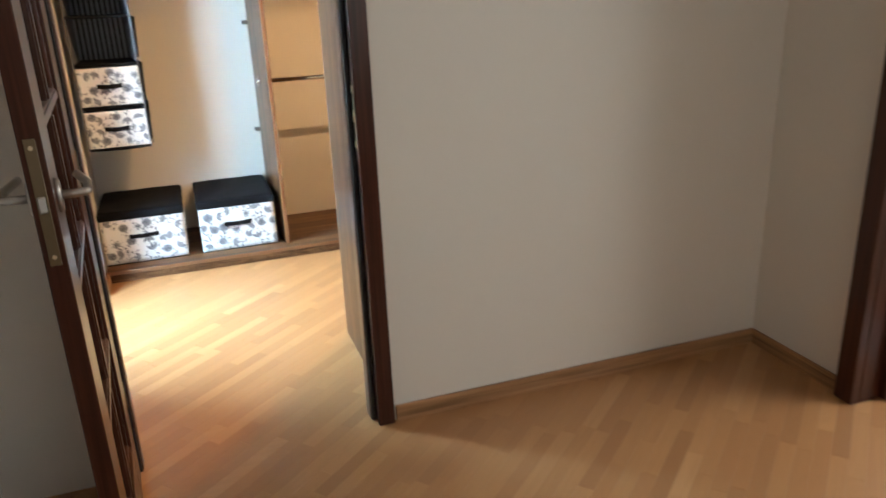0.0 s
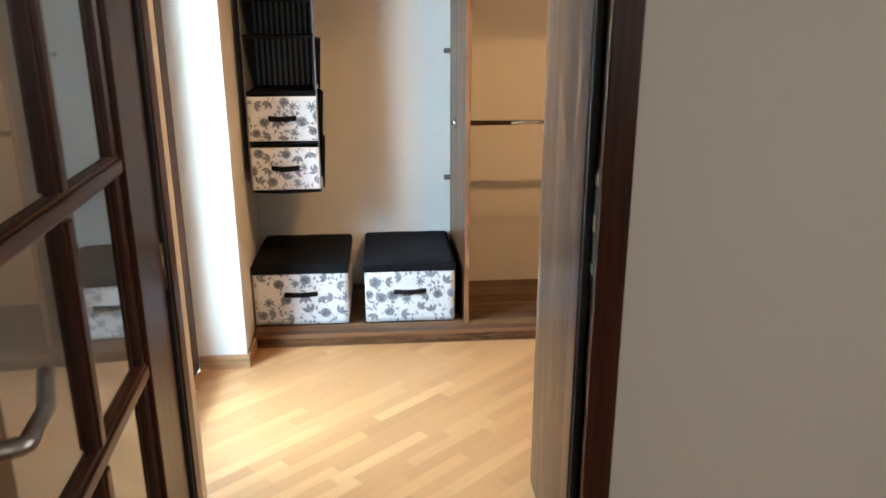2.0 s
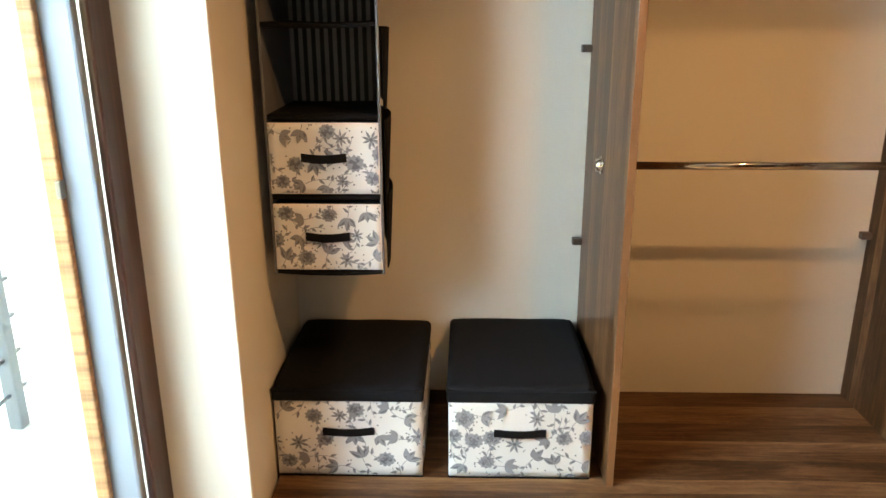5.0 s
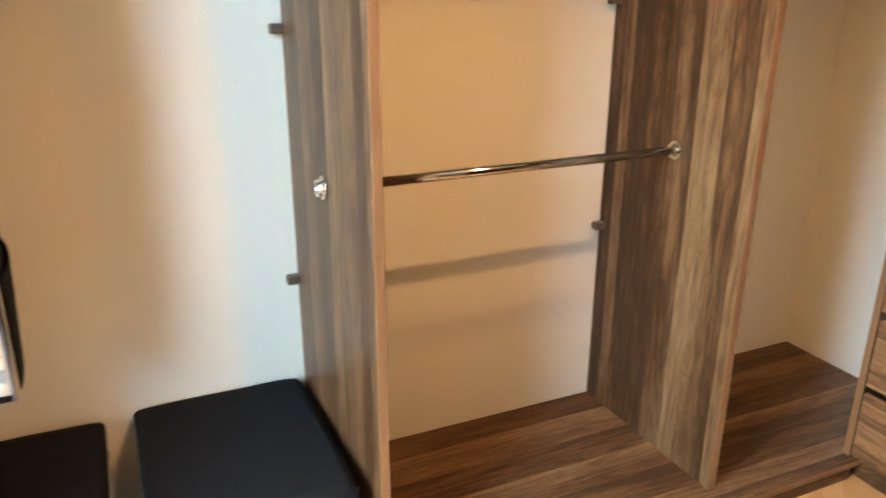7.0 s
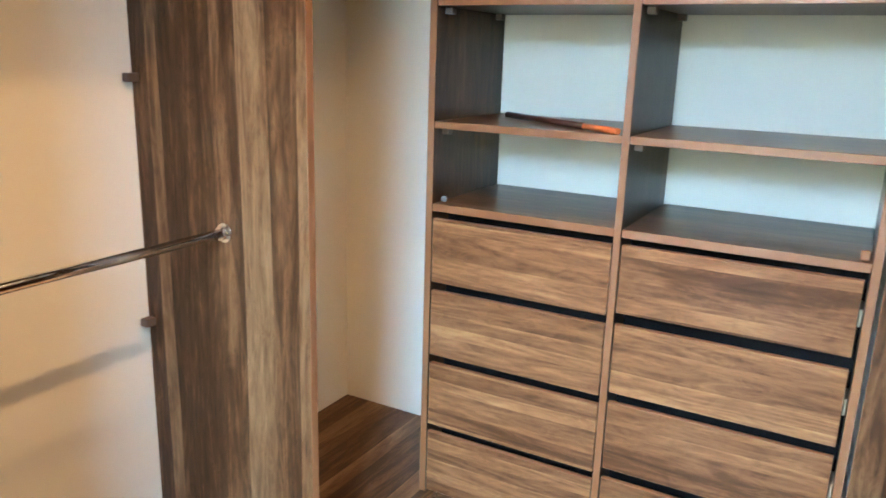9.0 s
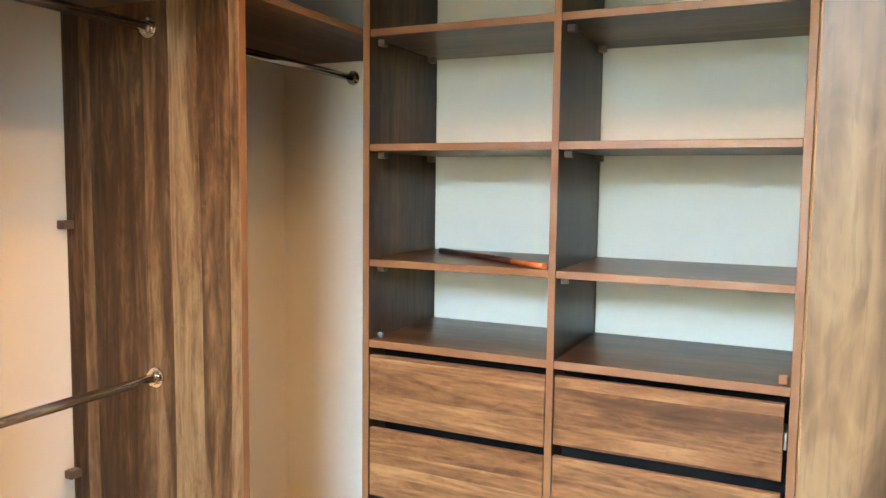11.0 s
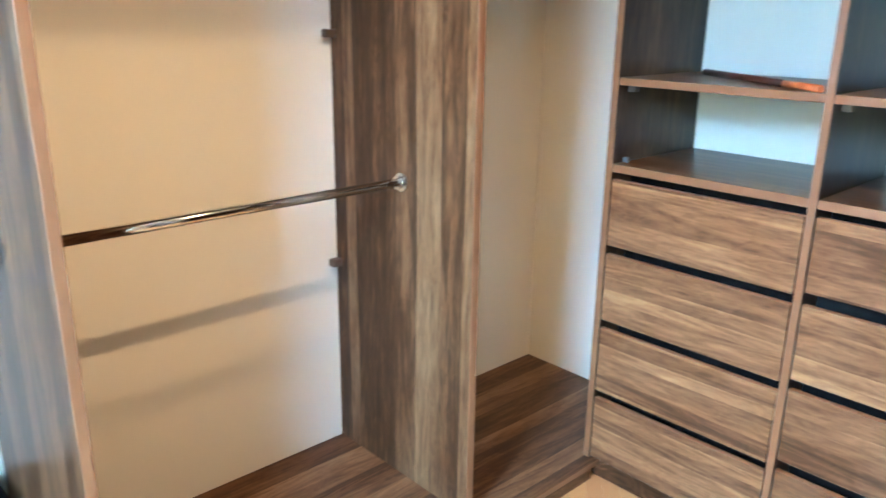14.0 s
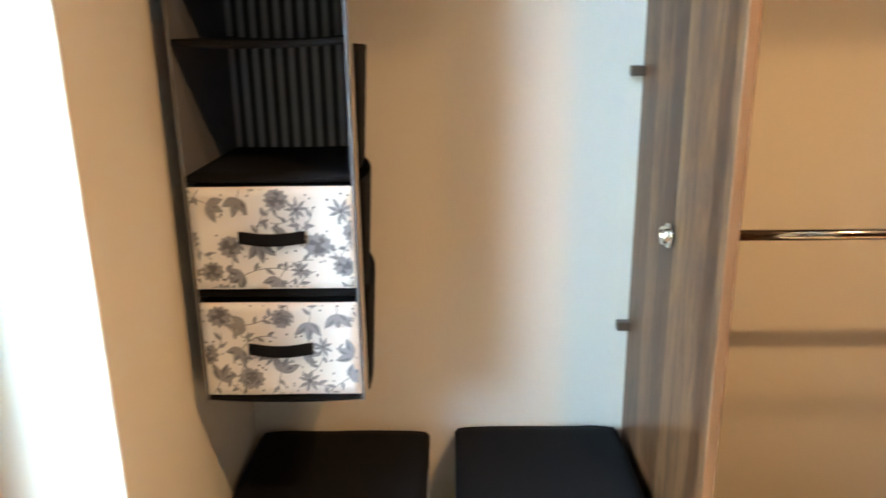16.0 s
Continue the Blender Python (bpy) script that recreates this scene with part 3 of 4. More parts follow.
def wardrobe():
    w = thing("wardrobe", (1.0, 4.2, 0), "open walnut laminate wardrobe with tall dividers on a low base", "wardrobe")
    board("base_board", -0.434, 2.488, 3.868, BACK - 0.002, 0.047, BASE_Z, LENGTH_X, w, "-y")
    board("plinth", -0.430, 2.03, 3.876, 3.894, 0.0005, 0.0465, PLINTH_X, w)
    for x0, x1 in ((0.541, 0.567), (1.530, 1.556)):
        d = board("divider", x0, x1, FRONT, BACK - 0.002, BASE_Z + 0.0005, 2.42, UPRIGHT_X, w, "-y")
        for v in d.data.vertices:
            if x0 < 1 and v.co.y < 4.2:
                v.co.x += 0.017 if v.co.x < x0 + 0.01 else 0.013
    for x0, x1, z in ((-0.434, 0.5405, 1.934), (0.5675, 1.5295, 1.934), (1.5565, 2.488, 1.930)):
        board("top_shelf", x0, x1, FRONT + 0.004, BACK - 0.002, z, z + 0.02, LENGTH_X, w, "-y")
        board("crown_board", x0, x1, FRONT + 0.004, BACK - 0.002, 2.398, 2.42, LENGTH_X, w, "-y")
    # pegs at the back of the dividers, and brackets below the corner shelf
    for x, zs in ((0.5410, (1.313, 0.661)), (1.530, (1.372, 0.685))):
        for z in zs:
            bm = box(x - 0.034, x - 0.0005, BACK - 0.034, BACK - 0.006, z - 0.012, z + 0.012, 0.003, 2)
            part("shelf_peg", bm, PEG, w, "small brown plastic shelf peg")
    for x in (1.80, 2.2):
        part("shelf_peg", box(x, x + 0.03, BACK - 0.03, BACK - 0.004, 1.907, 1.9295, 0.003, 2), PEG, w, "small brown plastic shelf peg")
    # lone rail socket on the outer face of the first divider
    bm = rod((0.5395, 4.222, 0.990), (0.535, 4.222, 0.990), 0.0265, 28)
    sock = part("rail_socket", bm, CHROME, w, "round chrome rail socket")
    ring = bmesh.new()
    for k in range(24):
        a0, a1 = math.tau * k / 24, math.tau * (k + 1) / 24
        q = []
        for a in (a0, a1):
            q.append([ring.verts.new((x, 4.222 + r * math.cos(a), 0.990 + r * math.sin(a))) for r, x in ((0.020, 0.535), (0.019, 0.522), (0.0145, 0.522), (0.0145, 0.534))])
        for i in range(3):
            ring.faces.new((q[0][i], q[1][i], q[1][i + 1], q[0][i + 1])).smooth = True
    part("socket_ring", ring, CHROME, sock)
    for a in (90, 210, 330):
        dy, dz = 0.0232 * math.cos(radians(a)), 0.0232 * math.sin(radians(a))
        part("screw", rod((0.532, 4.222 + dy, 0.990 + dz), (0.5355, 4.222 + dy, 0.990 + dz), 0.0035, 10), NICKEL, sock)
    return w


wardrobe()
clothes_rail(0.567, 1.530, 4.224, 0.988, "chrome clothes rail low between two walnut dividers")
clothes_rail(0.567, 1.530, 4.224, 1.869, "chrome clothes rail high between two walnut dividers")
clothes_rail(1.556, 2.490, 4.235, 1.871, "chrome clothes rail under the corner shelf")
clothes_rail(-0.470, 0.541, 4.20, 1.880, "chrome clothes rail that carries the hanging organizer")

# ---- drawer unit on the right wall ----
UX, Y_L, Y_M, Y_R = 2.040, 3.908, 3.334, 2.748


def drawer_unit():
    u = thing("drawer_unit", (2.26, 3.33, 0), "walnut laminate shelf and drawer unit with two columns", "drawer unit")
    back = RIGHT - 0.003
    # panels carry the interior shade in their darkened walnut
    board("side_panel", UX, back, Y_L - 0.011, Y_L + 0.011, 0.0005, 2.42, CARCASS_SHADED, u, "-x")
    board("middle_panel", UX, back, Y_M - 0.010, Y_M + 0.010, 0.0005, 2.42, CARCASS_SHADED, u, "-x")
    board("side_panel", UX, back, Y_R - 0.020, Y_R, 0.0005, 2.42, CARCASS_SHADED, u, "-x")
    cols = ((Y_M + 0.0105, Y_L - 0.0115), (Y_R + 0.0005, Y_M - 0.0105))
    for y0, y1 in cols:
        for z0, z1 in ((1.003, 1.026), (1.247, 1.268), (1.586, 1.607), (1.915, 1.936), (2.398, 2.42)):
            s = board("shelf", UX + 0.003, back, y0, y1, z0, z1, SHELF_Y_SHADED, u, "-x")
            if 1.2 < z0 < 2:
                for x in (UX + 0.045, back - 0.075):
                    part("bracket", box(x, x + 0.026, y1 - 0.024, y1 - 0.0005, z0 - 0.020, z0 - 0.0005, 0.003, 2), PEG, s, "brown plastic shelf bracket")
        board("plinth", UX + 0.02, UX + 0.04, y0, y1, 0.0005, 0.072, PLINTH_X, u)
        # added sheet, black in place of the shade behind the fronts
        board("gap_shade_sheet", UX + 0.10, UX + 0.105, y0, y1, 0.073, 1.002, GAP_SHADE, u, None, "near-black sheet standing in for shade behind the drawers")
    for (y0, y1), gaps in zip(cols, (((0.784, 0.981), (0.548, 0.757), (0.311, 0.520), (0.074, 0.284)), ((0.797, 0.984), (0.566, 0.764), (0.334, 0.537), (0.098, 0.302)))):
        for z0, z1 in gaps:
            right = y0 < 3.0
            lo = y0 + (0.010 if right else 0.003)
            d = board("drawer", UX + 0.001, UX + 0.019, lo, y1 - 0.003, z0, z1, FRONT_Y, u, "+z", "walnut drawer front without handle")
            # box body in the same painted shade, so the gap reads dark
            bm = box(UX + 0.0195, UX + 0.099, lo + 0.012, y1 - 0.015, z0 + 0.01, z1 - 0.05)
            part("drawer_box", bm, GAP_SHADE, d, "drawer box coloured near-black for the shade in the gaps")
            if right:
                part("runner", box(UX + 0.02, UX + 0.09, y0 + 0.0015, y0 + 0.0085, (z0 + z1) / 2 - 0.022, (z0 + z1) / 2 + 0.022, 0.001), NICKEL, d, "bright metal drawer runner")
    return u


drawer_unit()
tagged(part("plastic_cap", box(2.077, 2.092, 3.872, 3.890, 1.0265, 1.043, 0.005, 3), GREY_CLOTH), "small grey plastic cap lying on the shelf", "plastic cap")
bm = box(2.06, 2.13, 2.755, 2.775, 1.0265, 1.051, 0.002)
for v in bm.verts:
    if v.co.x > 2.1:
        v.co.z = min(v.co.z, 1.036)
tagged(part("wooden_wedge", bm, EDGE), "small reddish wooden wedge lying on the shelf", "wedge")


def stick():
    s = thing("wooden_stick", (2.16, 3.55, 1.2685), "thin dark wooden stick with orange end lying on the shelf", "stick")
    a, m_, b = Vector((2.330, 3.800, 1.2780)), Vector((2.120, 3.474, 1.2773)), Vector((2.045, 3.357, 1.2770))
    part("dark_half", rod(a, m_, 0.009, 16), DARK_STICK, s, "dark stained half")
    part("orange_half", rod(m_, b, 0.0088, 16), ORANGE, s, "orange varnished half")


stick()

# ---- tall cabinet beside the door, seen by its side panel ----


def tall_cabinet():
    c = thing("tall_cabinet", (1.3, 2.45, 0), "tall walnut laminate cabinet side beside the closet door", "cabinet")
    y0, y1, top = WALL_Y1 + 0.004, 2.738, 2.42
    board("side_panel", 0.652, 0.674, y0, y1, 0.0005, top, UPRIGHT_X, c, "+y")
    board("back_panel", 0.675, 2.03, y0, y0 + 0.01, 0.073, top - 0.03, LENGTH_X, c)
    board("end_panel", 2.018, 2.038, y0 + 0.011, y1 - 0.02, 0.0005, top, UPRIGHT_X, c, "+y")
    for z in (0.05, 1.94, top - 0.023):
        board("shelf", 0.6745, 2.0175, y0 + 0.011, y1 - 0.02, z, z + 0.022, LENGTH_X, c, "+y")
    board("plinth", 0.6745, 2.0175, y1 - 0.04, y1 - 0.022, 0.0005, 0.0495, PLINTH_X, c)


tall_cabinet()

# ---- printed flowers ----


class Print:
    """Flat leaves, flowers and stems laid on a rectangle, cut at its rim."""

    def __init__(self, width, height, seed):
        self.w, self.h, self.r, self.bm, self.n = width, height, random.Random(seed), bmesh.new(), 0

    def shape(self, pts, dark):
        self.n += 1
        lift = 0.0000012 * self.n
        try:
            f_ = self.bm.faces.new([self.bm.verts.new((x, y, lift)) for x, y in pts])
            f_.material_index = 1 if dark else 0
        except ValueError:
            pass

    def leaf(self, x, y, a, length, wide):
        ca, sa = math.cos(a), math.sin(a)
        for scale, dark in ((1.0, False), (0.62, True)):
            side = [(length * k / 7, scale * wide * math.sin(math.pi * (k / 7) ** 0.8)) for k in range(8)]
            ring = side + [(u, -v) for u, v in side[-2:0:-1]]
            if dark:
                ring = [(length * 0.1 + u * 0.8, v if v > 0 else v * 0.1) for u, v in ring]
            self.shape([(x + u * ca - v * sa, y + u * sa + v * ca) for u, v in ring], dark)
        self.stem(x, y, a, length * 0.95, 0.0006, 0.0)

    def stem(self, x, y, a, length, wide, bend):
        pts = []
        for k in range(9):
            pts.append((x, y, a))
            x, y, a = x + math.cos(a) * length / 8, y + math.sin(a) * length / 8, a + bend / 8
        left = [(px - wide * math.sin(q), py + wide * math.cos(q)) for px, py, q in pts]
        right = [(px + wide * math.sin(q), py - wide * math.cos(q)) for px, py, q in pts]
        for k in range(8):
            self.shape([left[k], left[k + 1], right[k + 1], right[k]], False)
        return pts

    def disc(self, x, y, r, dark, lobes=0, depth=0.0, turn=0.0, squash=1.0):
        n = max(14, lobes * 5)
        self.shape([(x + r * (1 - depth * (0.5 + 0.5 * math.cos(lobes * t + 1))) * math.cos(t + turn), y + squash * r * (1 - depth * (0.5 + 0.5 * math.cos(lobes * t + 1))) * math.sin(t + turn)) for t in (math.tau * k / n for k in range(n))], dark)

    def star(self, x, y, r):
        turn = self.r.random() * 3
        for k in range(8):
            a = turn + math.tau * k / 8 + self.r.uniform(-0.12, 0.12)
            self.leaf(x + 0.1 * r * math.cos(a), y + 0.1 * r * math.sin(a), a, r * self.r.uniform(0.8, 1.1), r * 0.15)
        self.disc(x, y, r * 0.2, True)

    def bloom(self, x, y, r):
        turn = self.r.random() * 6
        self.disc(x, y, r, False, 11, 0.22, turn, 0.9)
        for k in range(13):
            a = turn + math.tau * k / 13
            self.stem(x + r * 0.35 * math.cos(a), y + 0.9 * r * 0.35 * math.sin(a), a, r * 0.55, 0.0009, 0.5)
        for k in range(7):
            a = turn + math.tau * k / 7
            self.disc(x + r * 0.36 * math.cos(a), y + r * 0.33 * math.sin(a), r * 0.30, k % 2 == 0, 5, 0.2, a)
        self.disc(x, y, r * 0.26, True, 6, 0.3, turn)

    def fill(self, step):
        r = self.r
        rows, cols = max(2, round(self.h / step)), max(2, round(self.w / step))
        for j in range(-1, rows + 1):
            for i in range(-1, cols + 1):
                x = (i + 0.5 + (0.5 if j % 2 else 0) + r.uniform(-0.25, 0.25)) * self.w / cols
                y = (j + 0.5 + r.uniform(-0.25, 0.25)) * self.h / rows
                a = r.uniform(0, math.tau)
                kind = r.random()
                pts = self.stem(x, y, a, step * r.uniform(0.9, 1.4), 0.0009, r.uniform(-1.8, 1.8))
                for k in (2, 4, 6):
                    px, py, q = pts[k]
                    self.leaf(px, py, q + (0.8 if k % 4 else -0.8) + r.uniform(-0.2, 0.2), step * r.uniform(0.22, 0.36), step * 0.06)
                if kind < 0.26:
                    self.bloom(x, y, step * r.uniform(0.34, 0.44))
                elif kind < 0.46:
                    self.star(x, y, step * r.uniform(0.30, 0.40))
                else:
                    for k in range(3):
                        self.leaf(x, y, a + 2.4 + 0.75 * k, step * r.uniform(0.45, 0.65), step * 0.13)
                for k in range(4):
                    b = r.uniform(0, math.tau)
                    self.disc(x + step * 0.5 * math.cos(b), y + step * 0.5 * math.sin(b), step * 0.035, r.random() < 0.5)
        for co, no in (((0, 0, 0), (-1, 0, 0)), ((self.w, 0, 0), (1, 0, 0)), ((0, 0, 0), (0, -1, 0)), ((0, self.h, 0), (0, 1, 0))):
            bmesh.ops.bisect_plane(self.bm, geom=self.bm.verts[:] + self.bm.edges[:] + self.bm.faces[:], plane_co=co, plane_no=no, clear_outer=True)
        return self.bm


def wave(u, v, seed):
    """The slight unevenness of a cloth panel."""
    return 0.0035 * (noise.noise(Vector((u * 6.0, v * 6.0, seed * 3.7))) - 0.1)


def cloth_panel(name, origin, right, up, out, width, height, seed, parent, step, thick=0.006):
    """A cream canvas panel with its printed flowers as a part of it."""
    o, right, up, out = Vector(origin), Vector(right), Vector(up), Vector(out)
    bm = bmesh.new()
    bmesh.ops.create_grid(bm, x_segments=14, y_segments=10, size=0.5)
    for v in bm.verts:
        u, w_ = (v.co.x + 0.5) * width, (v.co.y + 0.5) * height
        v.co = o + right * u + up * w_ + out * wave(u, w_, seed)
    ret = bmesh.ops.extrude_face_region(bm, geom=bm.faces[:])
    for v in ret["geom"]:
        if isinstance(v, bmesh.types.BMVert):
            v.co -= out * thick
    bmesh.ops.recalc_face_normals(bm, faces=bm.faces[:])
    panel = part(name, bm, CREAM_CLOTH, parent, "", True)
    pr = Print(width - 0.006, height - 0.006, seed).fill(step)
    for v in pr.verts:
        u, w_, l_ = v.co.x + 0.003, v.co.y + 0.003, v.co.z
        v.co = o + right * u + up * w_ + out * (wave(u, w_, seed) + 0.0006 + l_)
    pr.normal_update()
    for f_ in pr.faces:
        if f_.normal.dot(out) < 0:
            f_.normal_flip()
    part("flower_print", pr, [PRINT_MID, PRINT_DARK], panel, "grey printed flowers and leaves")
    return panel


def strap(name, a, b, out, height, bulge, parent, droop=0.004):
    """A black webbing handle between a and b that bows outward."""
    a, b, out = Vector(a), Vector(b), Vector(out)
    bm = bmesh.new()
    rows = []
    n = 14
    for k in range(n + 1):
        s = k / n
        bow = bulge * max(0.0, math.sin(math.pi * min(1, max(0, (s - 0.12) / 0.76)))) ** 0.7
        p = a.lerp(b, s) + out * (0.002 + bow) - Vector((0, 0, droop * math.sin(math.pi * s)))
        rows.append([bm.verts.new(p + Vector((0, 0, dz)) + out * d) for dz, d in ((-height / 2, 0), (height / 2, 0), (height / 2, 0.003), (-height / 2, 0.003))])
    for lo, hi in zip(rows, rows[1:]):
        for i in range(4):
            bm.faces.new((lo[i], lo[(i + 1) % 4], hi[(i + 1) % 4], hi[i]))
    bm.faces.new(rows[0]), bm.faces.new(rows[-1][::-1])
    bmesh.ops.recalc_face_normals(bm, faces=bm.faces[:])
    return part(name, bm, BLACK_CLOTH, parent, "black webbing handle")


# ---- storage boxes on the wardrobe base ----


def storage_box(x0, x1, y0, y1, seed, label):
    z0, zb, zt = BASE_Z + 0.001, 0.331, 0.373
    b = thing("storage_box", ((x0 + x1) / 2, (y0 + y1) / 2, z0), label, "storage box", "storage boxes in the wardrobe")
    cloth_panel("front_panel", (x0, y0, z0 + 0.004), (1, 0, 0), (0, 0, 1), (0, -1, 0), x1 - x0, zb - z0 - 0.004, seed, b, 0.074)
    cloth_panel("side_cloth", (x1, y0 + 0.004, z0 + 0.004), (0, 1, 0), (0, 0, 1), (1, 0, 0), y1 - y0 - 0.008, zb - z0 - 0.004, seed + 7, b, 0.074)
    part("body", box(x0 + 0.004, x1 - 0.007, y0 + 0.008, y1, z0, zb, 0.006, 2), CREAM_CLOTH, b)
    part("bottom_piping", box(x0 - 0.001, x1 + 0.001, y0 - 0.0035, y1, z0 - 0.0005, z0 + 0.005, 0.002, 2), BLACK_CLOTH, b)
    # lid: soft rounded slab that sags a little, with a skirt and a seam
    lid = bmesh.new()
    bmesh.ops.create_grid(lid, x_segments=20, y_segments=20, size=0.5)
    for v in lid.verts:
        u, w_ = v.co.x * 2, v.co.y * 2
        rim = max(abs(u), abs(w_))
        sag = 0.006 * (1 - u * u) * (1 - w_ * w_) + 0.002 * noise.noise(Vector((u * 2, w_ * 2, seed)))
        drop = 0.005 * max(0, (rim - 0.9) / 0.1) ** 2
        px, py = v.co.x * (1 - 0.035 * w_ ** 10), v.co.y * (1 - 0.035 * u ** 10)
        v.co = ((x0 + x1) / 2 + px * (x1 - x0 + 0.010), (y0 + y1) / 2 + py * (y1 - y0 + 0.010), zt - sag - drop)
    ret = bmesh.ops.extrude_face_region(lid, geom=lid.faces[:])
    for v in ret["geom"]:
        if isinstance(v, bmesh.types.BMVert):
            v.co.z = zt - 0.022
    bmesh.ops.recalc_face_normals(lid, faces=lid.faces[:])
    top = part("lid", lid, BLACK_CLOTH, b, "black cloth lid", True)
    skirt = box(x0 - 0.006, x1 + 0.006, y0 - 0.0062, y1 + 0.005, zb - 0.008, zt - 0.010, 0.009, 3)
    part("lid_skirt", skirt, BLACK_CLOTH, top)
    part("seam", box(x0 - 0.0066, x1 + 0.0066, y0 - 0.0075, y0 + 0.01, zt - 0.0125, zt - 0.009, 0.001), BLACK_CLOTH, top)
    xm = (x0 + x1) / 2
    strap("handle", (xm - 0.078, y0 - 0.002, 0.224), (xm + 0.078, y0 - 0.002, 0.226), (0, -1, 0), 0.024, 0.006, b, 0.002)
    return b


storage_box(-0.436, 0.006, 3.982, 4.495, 11, "floral cream canvas box with black lid standing by the pier")
storage_box(0.086, 0.514, 3.982, 4.515, 23, "floral cream canvas box with black lid beside the walnut divider")

# ---- hanging organizer ----


def organizer():
    x0, x1, y0, y1 = -0.415, -0.099, 4.038, 4.39
    o = thing("hanging_organizer", ((x0 + x1) / 2, 4.2, 0.706), "grey striped hanging organizer with floral drawers and black shelves", "hanging organizer")
    part("back_panel", box(x0, x1, y1, y1 + 0.005, 0.706, 1.80), STRIPE, o, "grey striped cloth")
    for x in (x0, x1 - 0.004):
        part("side_panel", box(x, x + 0.004, y0, y1 - 0.0005, 0.706, 1.80, 0.0012), GREY_CLOTH, o, "grey cloth side")
        part("edge_tape", box(x - 0.0015, x + 0.0055, y0 - 0.003, y0 + 0.004, 0.706, 1.80, 0.0015), GREY_CLOTH, o)
    for z in (0.706, 0.927, 1.150, 1.394, 1.549, 1.795):
        bm = bmesh.new()
        bmesh.ops.create_grid(bm, x_segments=14, y_segments=6, size=0.5)
        for v in bm.verts:
            sag = 0.010 * (1 - (2 * v.co.x) ** 2) * (0.6 if z in (1.394, 0.706) else 0.15)
            v.co = ((x0 + x1) / 2 + v.co.x * (x1 - x0 - 0.009), (y0 + y1) / 2 + v.co.y * (y1 - y0 - 0.002), z - sag)
        ret = bmesh.ops.extrude_face_region(bm, geom=bm.faces[:])
        for v in ret["geom"]:
            if isinstance(v, bmesh.types.BMVert):
                v.co.z += 0.012
        bmesh.ops.recalc_face_normals(bm, faces=bm.faces[:])
        part("shelf", bm, BLACK_CLOTH, o, "black padded shelf", True)
    for z0, z1, a, b, seed in ((0.720, 0.914, x0 + 0.005, x1 - 0.005, 31), (0.944, 1.142, x0 + 0.005, x1 - 0.005, 32), (1.564, 1.69, x0 + 0.005, -0.2605, 33), (1.564, 1.69, -0.2545, x1 - 0.005, 34)):
        d = part("drawer", box(a + 0.002, b - 0.002, y0 + 0.002, y1 - 0.01, z0, z1, 0.004, 2), BLACK_CLOTH, o, "floral cloth drawer")
        cloth_panel("drawer_front", (a, y0 - 0.003, z0), (1, 0, 0), (0, 0, 1), (0, -1, 0), b - a, z1 - z0, seed, d, 0.066, 0.004)
        m_, h = (a + b) / 2, (b - a) * 0.205
        strap("handle", (m_ - h, y0 - 0.006, (z0 + z1) / 2 + 0.004), (m_ + h, y0 - 0.006, (z0 + z1) / 2 + 0.004), (0, -1, 0), 0.024, 0.006, d, 0.004)
    for z0, z1 in ((0.720, 0.935), (0.930, 1.148), (1.172, 1.388)):
        bm = bmesh.new()
        bmesh.ops.create_grid(bm, x_segments=10, y_segments=10, size=0.5)
        for v in bm.verts:
            s, t_ = v.co.x * 2, v.co.y + 0.5
            v.co = (x1 + 0.009 + 0.026 * (1 - s * s) * (0.5 + 0.5 * t_), (y0 + y1) / 2 + v.co.x * (y1 - y0 - 0.03), z0 + t_ * (z1 - z0))
        ret = bmesh.ops.extrude_face_region(bm, geom=bm.faces[:])
        for v in ret["geom"]:
            if isinstance(v, bmesh.types.BMVert):
                v.co.x += 0.003
        bmesh.ops.recalc_face_normals(bm, faces=bm.faces[:])
        part("side_pocket", bm, BLACK_CLOTH, o, "black side pocket", True)
    for x in (x0 + 0.07, x1 - 0.07):
        part("hanging_strap", box(x - 0.02, x + 0.02, 4.186, 4.1895, 1.80, 1.905), BLACK_CLOTH, o, "black hanging strap")
        part("hanging_strap", box(x - 0.02, x + 0.02, 4.2115, 4.215, 1.80, 1.905), BLACK_CLOTH, o, "black hanging strap")
        part("strap_loop", box(x - 0.02, x + 0.02, 4.186, 4.215, 1.9052, 1.909), BLACK_CLOTH, o)
    # soft sides: the right one leans in towards the back
    for ob in o.children_recursive:
        for v in ob.data.vertices:
            v.co.x -= 0.045 * max(0.0, (v.co.x - x0) / (x1 - x0)) * max(0.0, (v.co.y - y0) / (y1 - y0))


organizer()

# ---- recessed ceiling lamps ----


def ceiling_lamp(x, y):
    c = thing("ceiling_lamp", (x, y, 2.44), "small round ceiling spotlight with a satin metal ring", "ceiling lamp", "closet ceiling lamps")
    bm = bmesh.new()
    rows = [(0.055, 2.4995), (0.055, 2.470), (0.046, 2.466), (0.044, 2.4995)]
    rings = [[bm.verts.new((x + r * math.cos(math.tau * k / 32), y + r * math.sin(math.tau * k / 32), z)) for k in range(32)] for r, z in rows]
    for lo, hi in zip(rings, rings[1:]):
        for k in range(32):
            bm.faces.new((lo[k], lo[(k + 1) % 32], hi[(k + 1) % 32], hi[k])).smooth = True
    part("ring", bm, NICKEL, c)
    return c


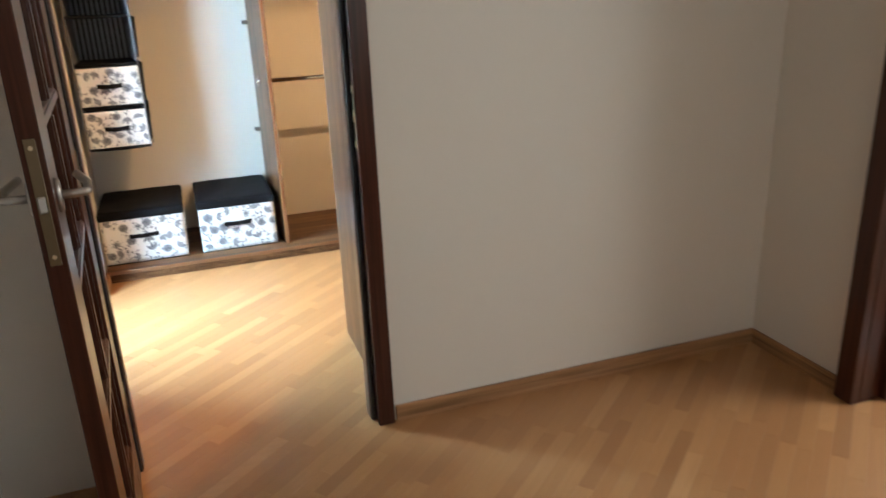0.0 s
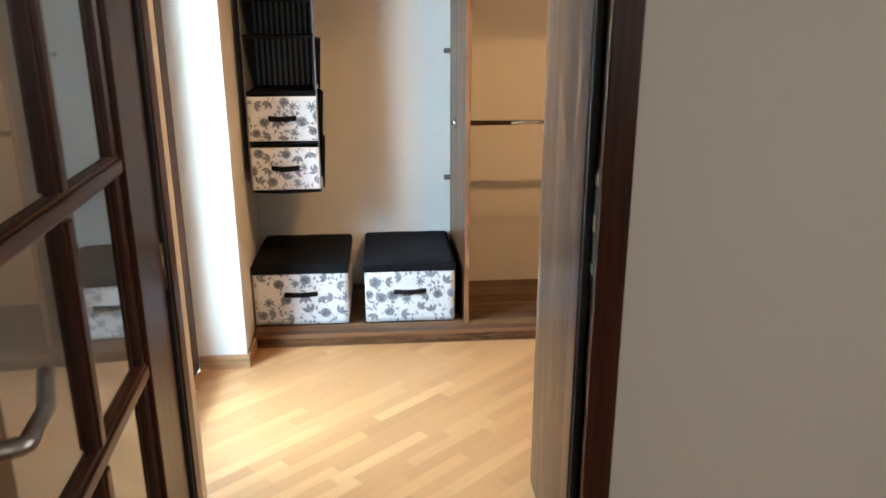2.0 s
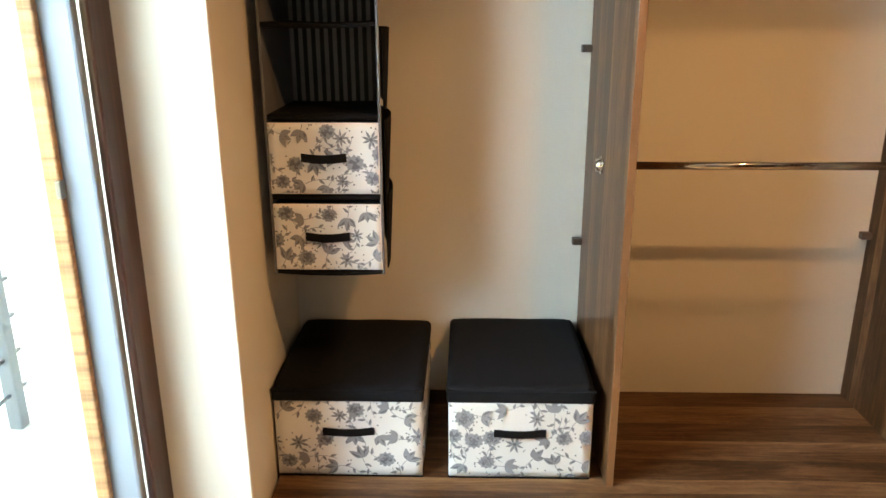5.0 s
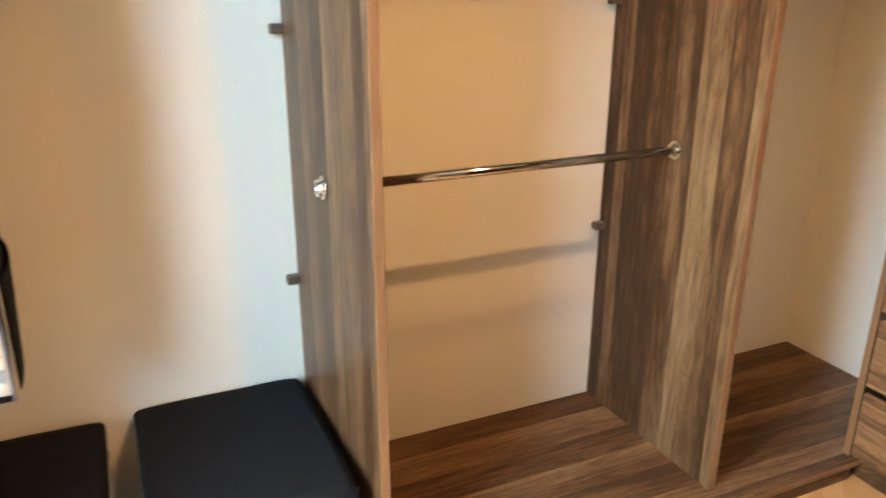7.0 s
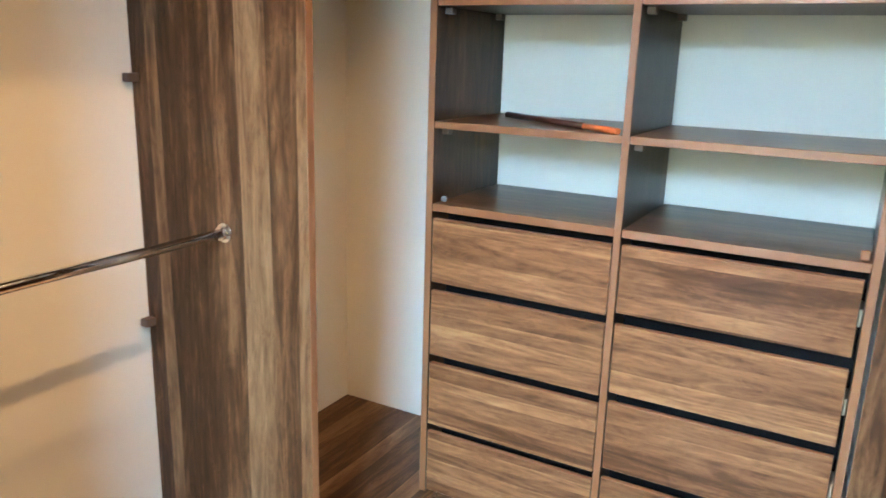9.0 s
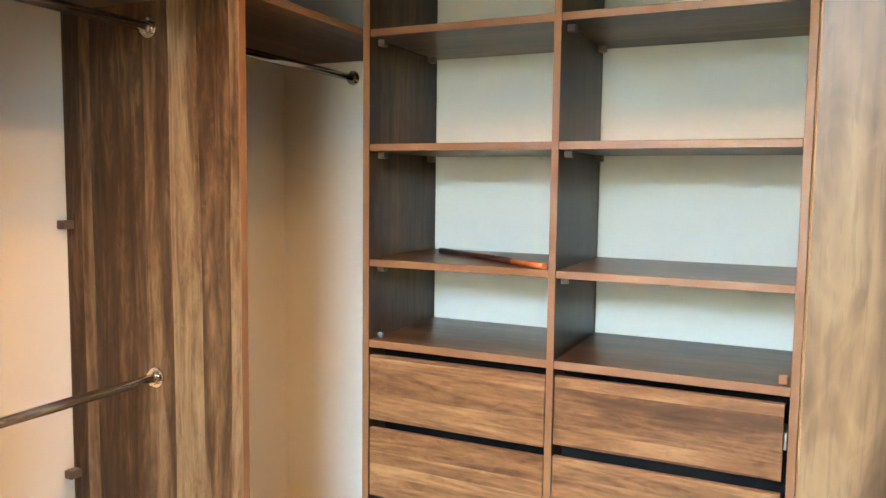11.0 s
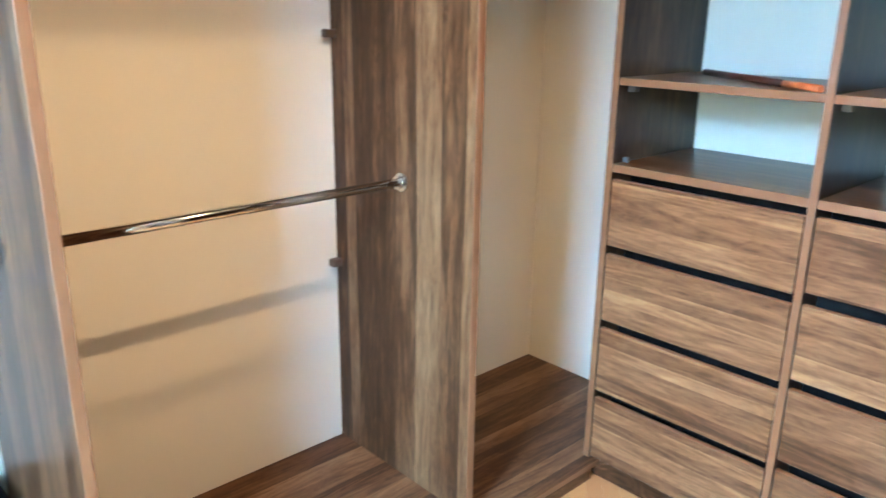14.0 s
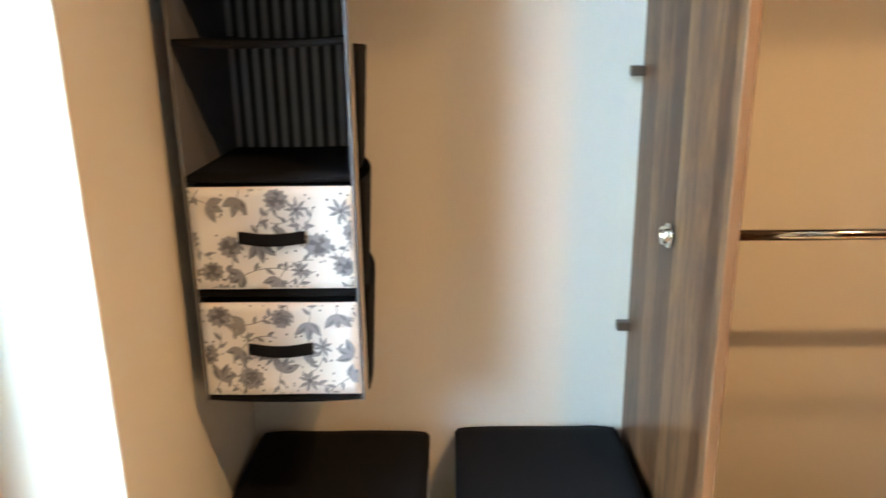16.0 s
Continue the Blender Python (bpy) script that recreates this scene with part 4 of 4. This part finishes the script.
ceiling_lamp(0.85, 2.99)
ceiling_lamp(1.00, 3.42)

# ---- oak parquet, laid at a slant ----
SLANT, PW, PL = radians(41), 0.052, 0.42
floor = thing("floor", (0.8, 2.0, 0), "oiled oak strip parquet laid at a slant", "floor", "", "structure")


def plank_mesh():
    bm = box(-PL / 2 + 0.0001, PL / 2 - 0.0001, -PW / 2 + 0.0001, PW / 2 - 0.0001, -0.012, 0.0, 0.0)
    bmesh.ops.bevel(bm, geom=[e for e in bm.edges if all(v.co.z > -0.001 for v in e.verts)], offset=0.0004, segments=1, affect="EDGES")
    me = bpy.data.meshes.new("plank")
    bm.to_mesh(me)
    bm.free()
    me.materials.append(PLANK)
    return me


one = plank_mesh()
verts = [v.co.copy() for v in one.vertices]
polys = [tuple(p.vertices) for p in one.polygons]
rest_v, rest_f, near = [], [], 0
ca, sa = math.cos(SLANT), math.sin(SLANT)
rnd = random.Random(5)
for j in range(-85, 125):
    start = rnd.uniform(0, PL)
    for i in range(-13, 18):
        u, v = i * PL + start, (j + 0.5) * PW
        x, y = ca * u - sa * v, sa * u + ca * v
        if not (-0.72 < x < 2.50 and -1.95 < y < 4.1) or (x < -0.55 and y > 3.7) or (x > 2.3 and y > 2.2):
            continue
        m = Matrix.Translation((x, y, 0)) @ Matrix.Rotation(SLANT, 4, "Z")
        seen = (-0.4 < x < 0.9 and 2.05 < y < 3.9) or (0.1 < x < 2.1 and 1.0 < y <= 2.05)
        if seen and near < 300:
            near += 1
            ob = new("plank", one)
            ob.parent = floor
            ob.matrix_parent_inverse = Matrix.Translation((-0.8, -2.0, 0))
            ob.matrix_basis = m
        else:
            k = len(rest_v)
            rest_v += [tuple(m @ c) for c in verts]
            rest_f += [tuple(k + q for q in p) for p in polys]
me = bpy.data.meshes.new("planks")
me.from_pydata(rest_v, [], rest_f)
me.materials.append(PLANK_REST)
rest = new("planks", me)
rest.parent = floor
rest.matrix_parent_inverse = Matrix.Translation((-0.8, -2.0, 0))
tagged(rest, "", "", "", "stuff")
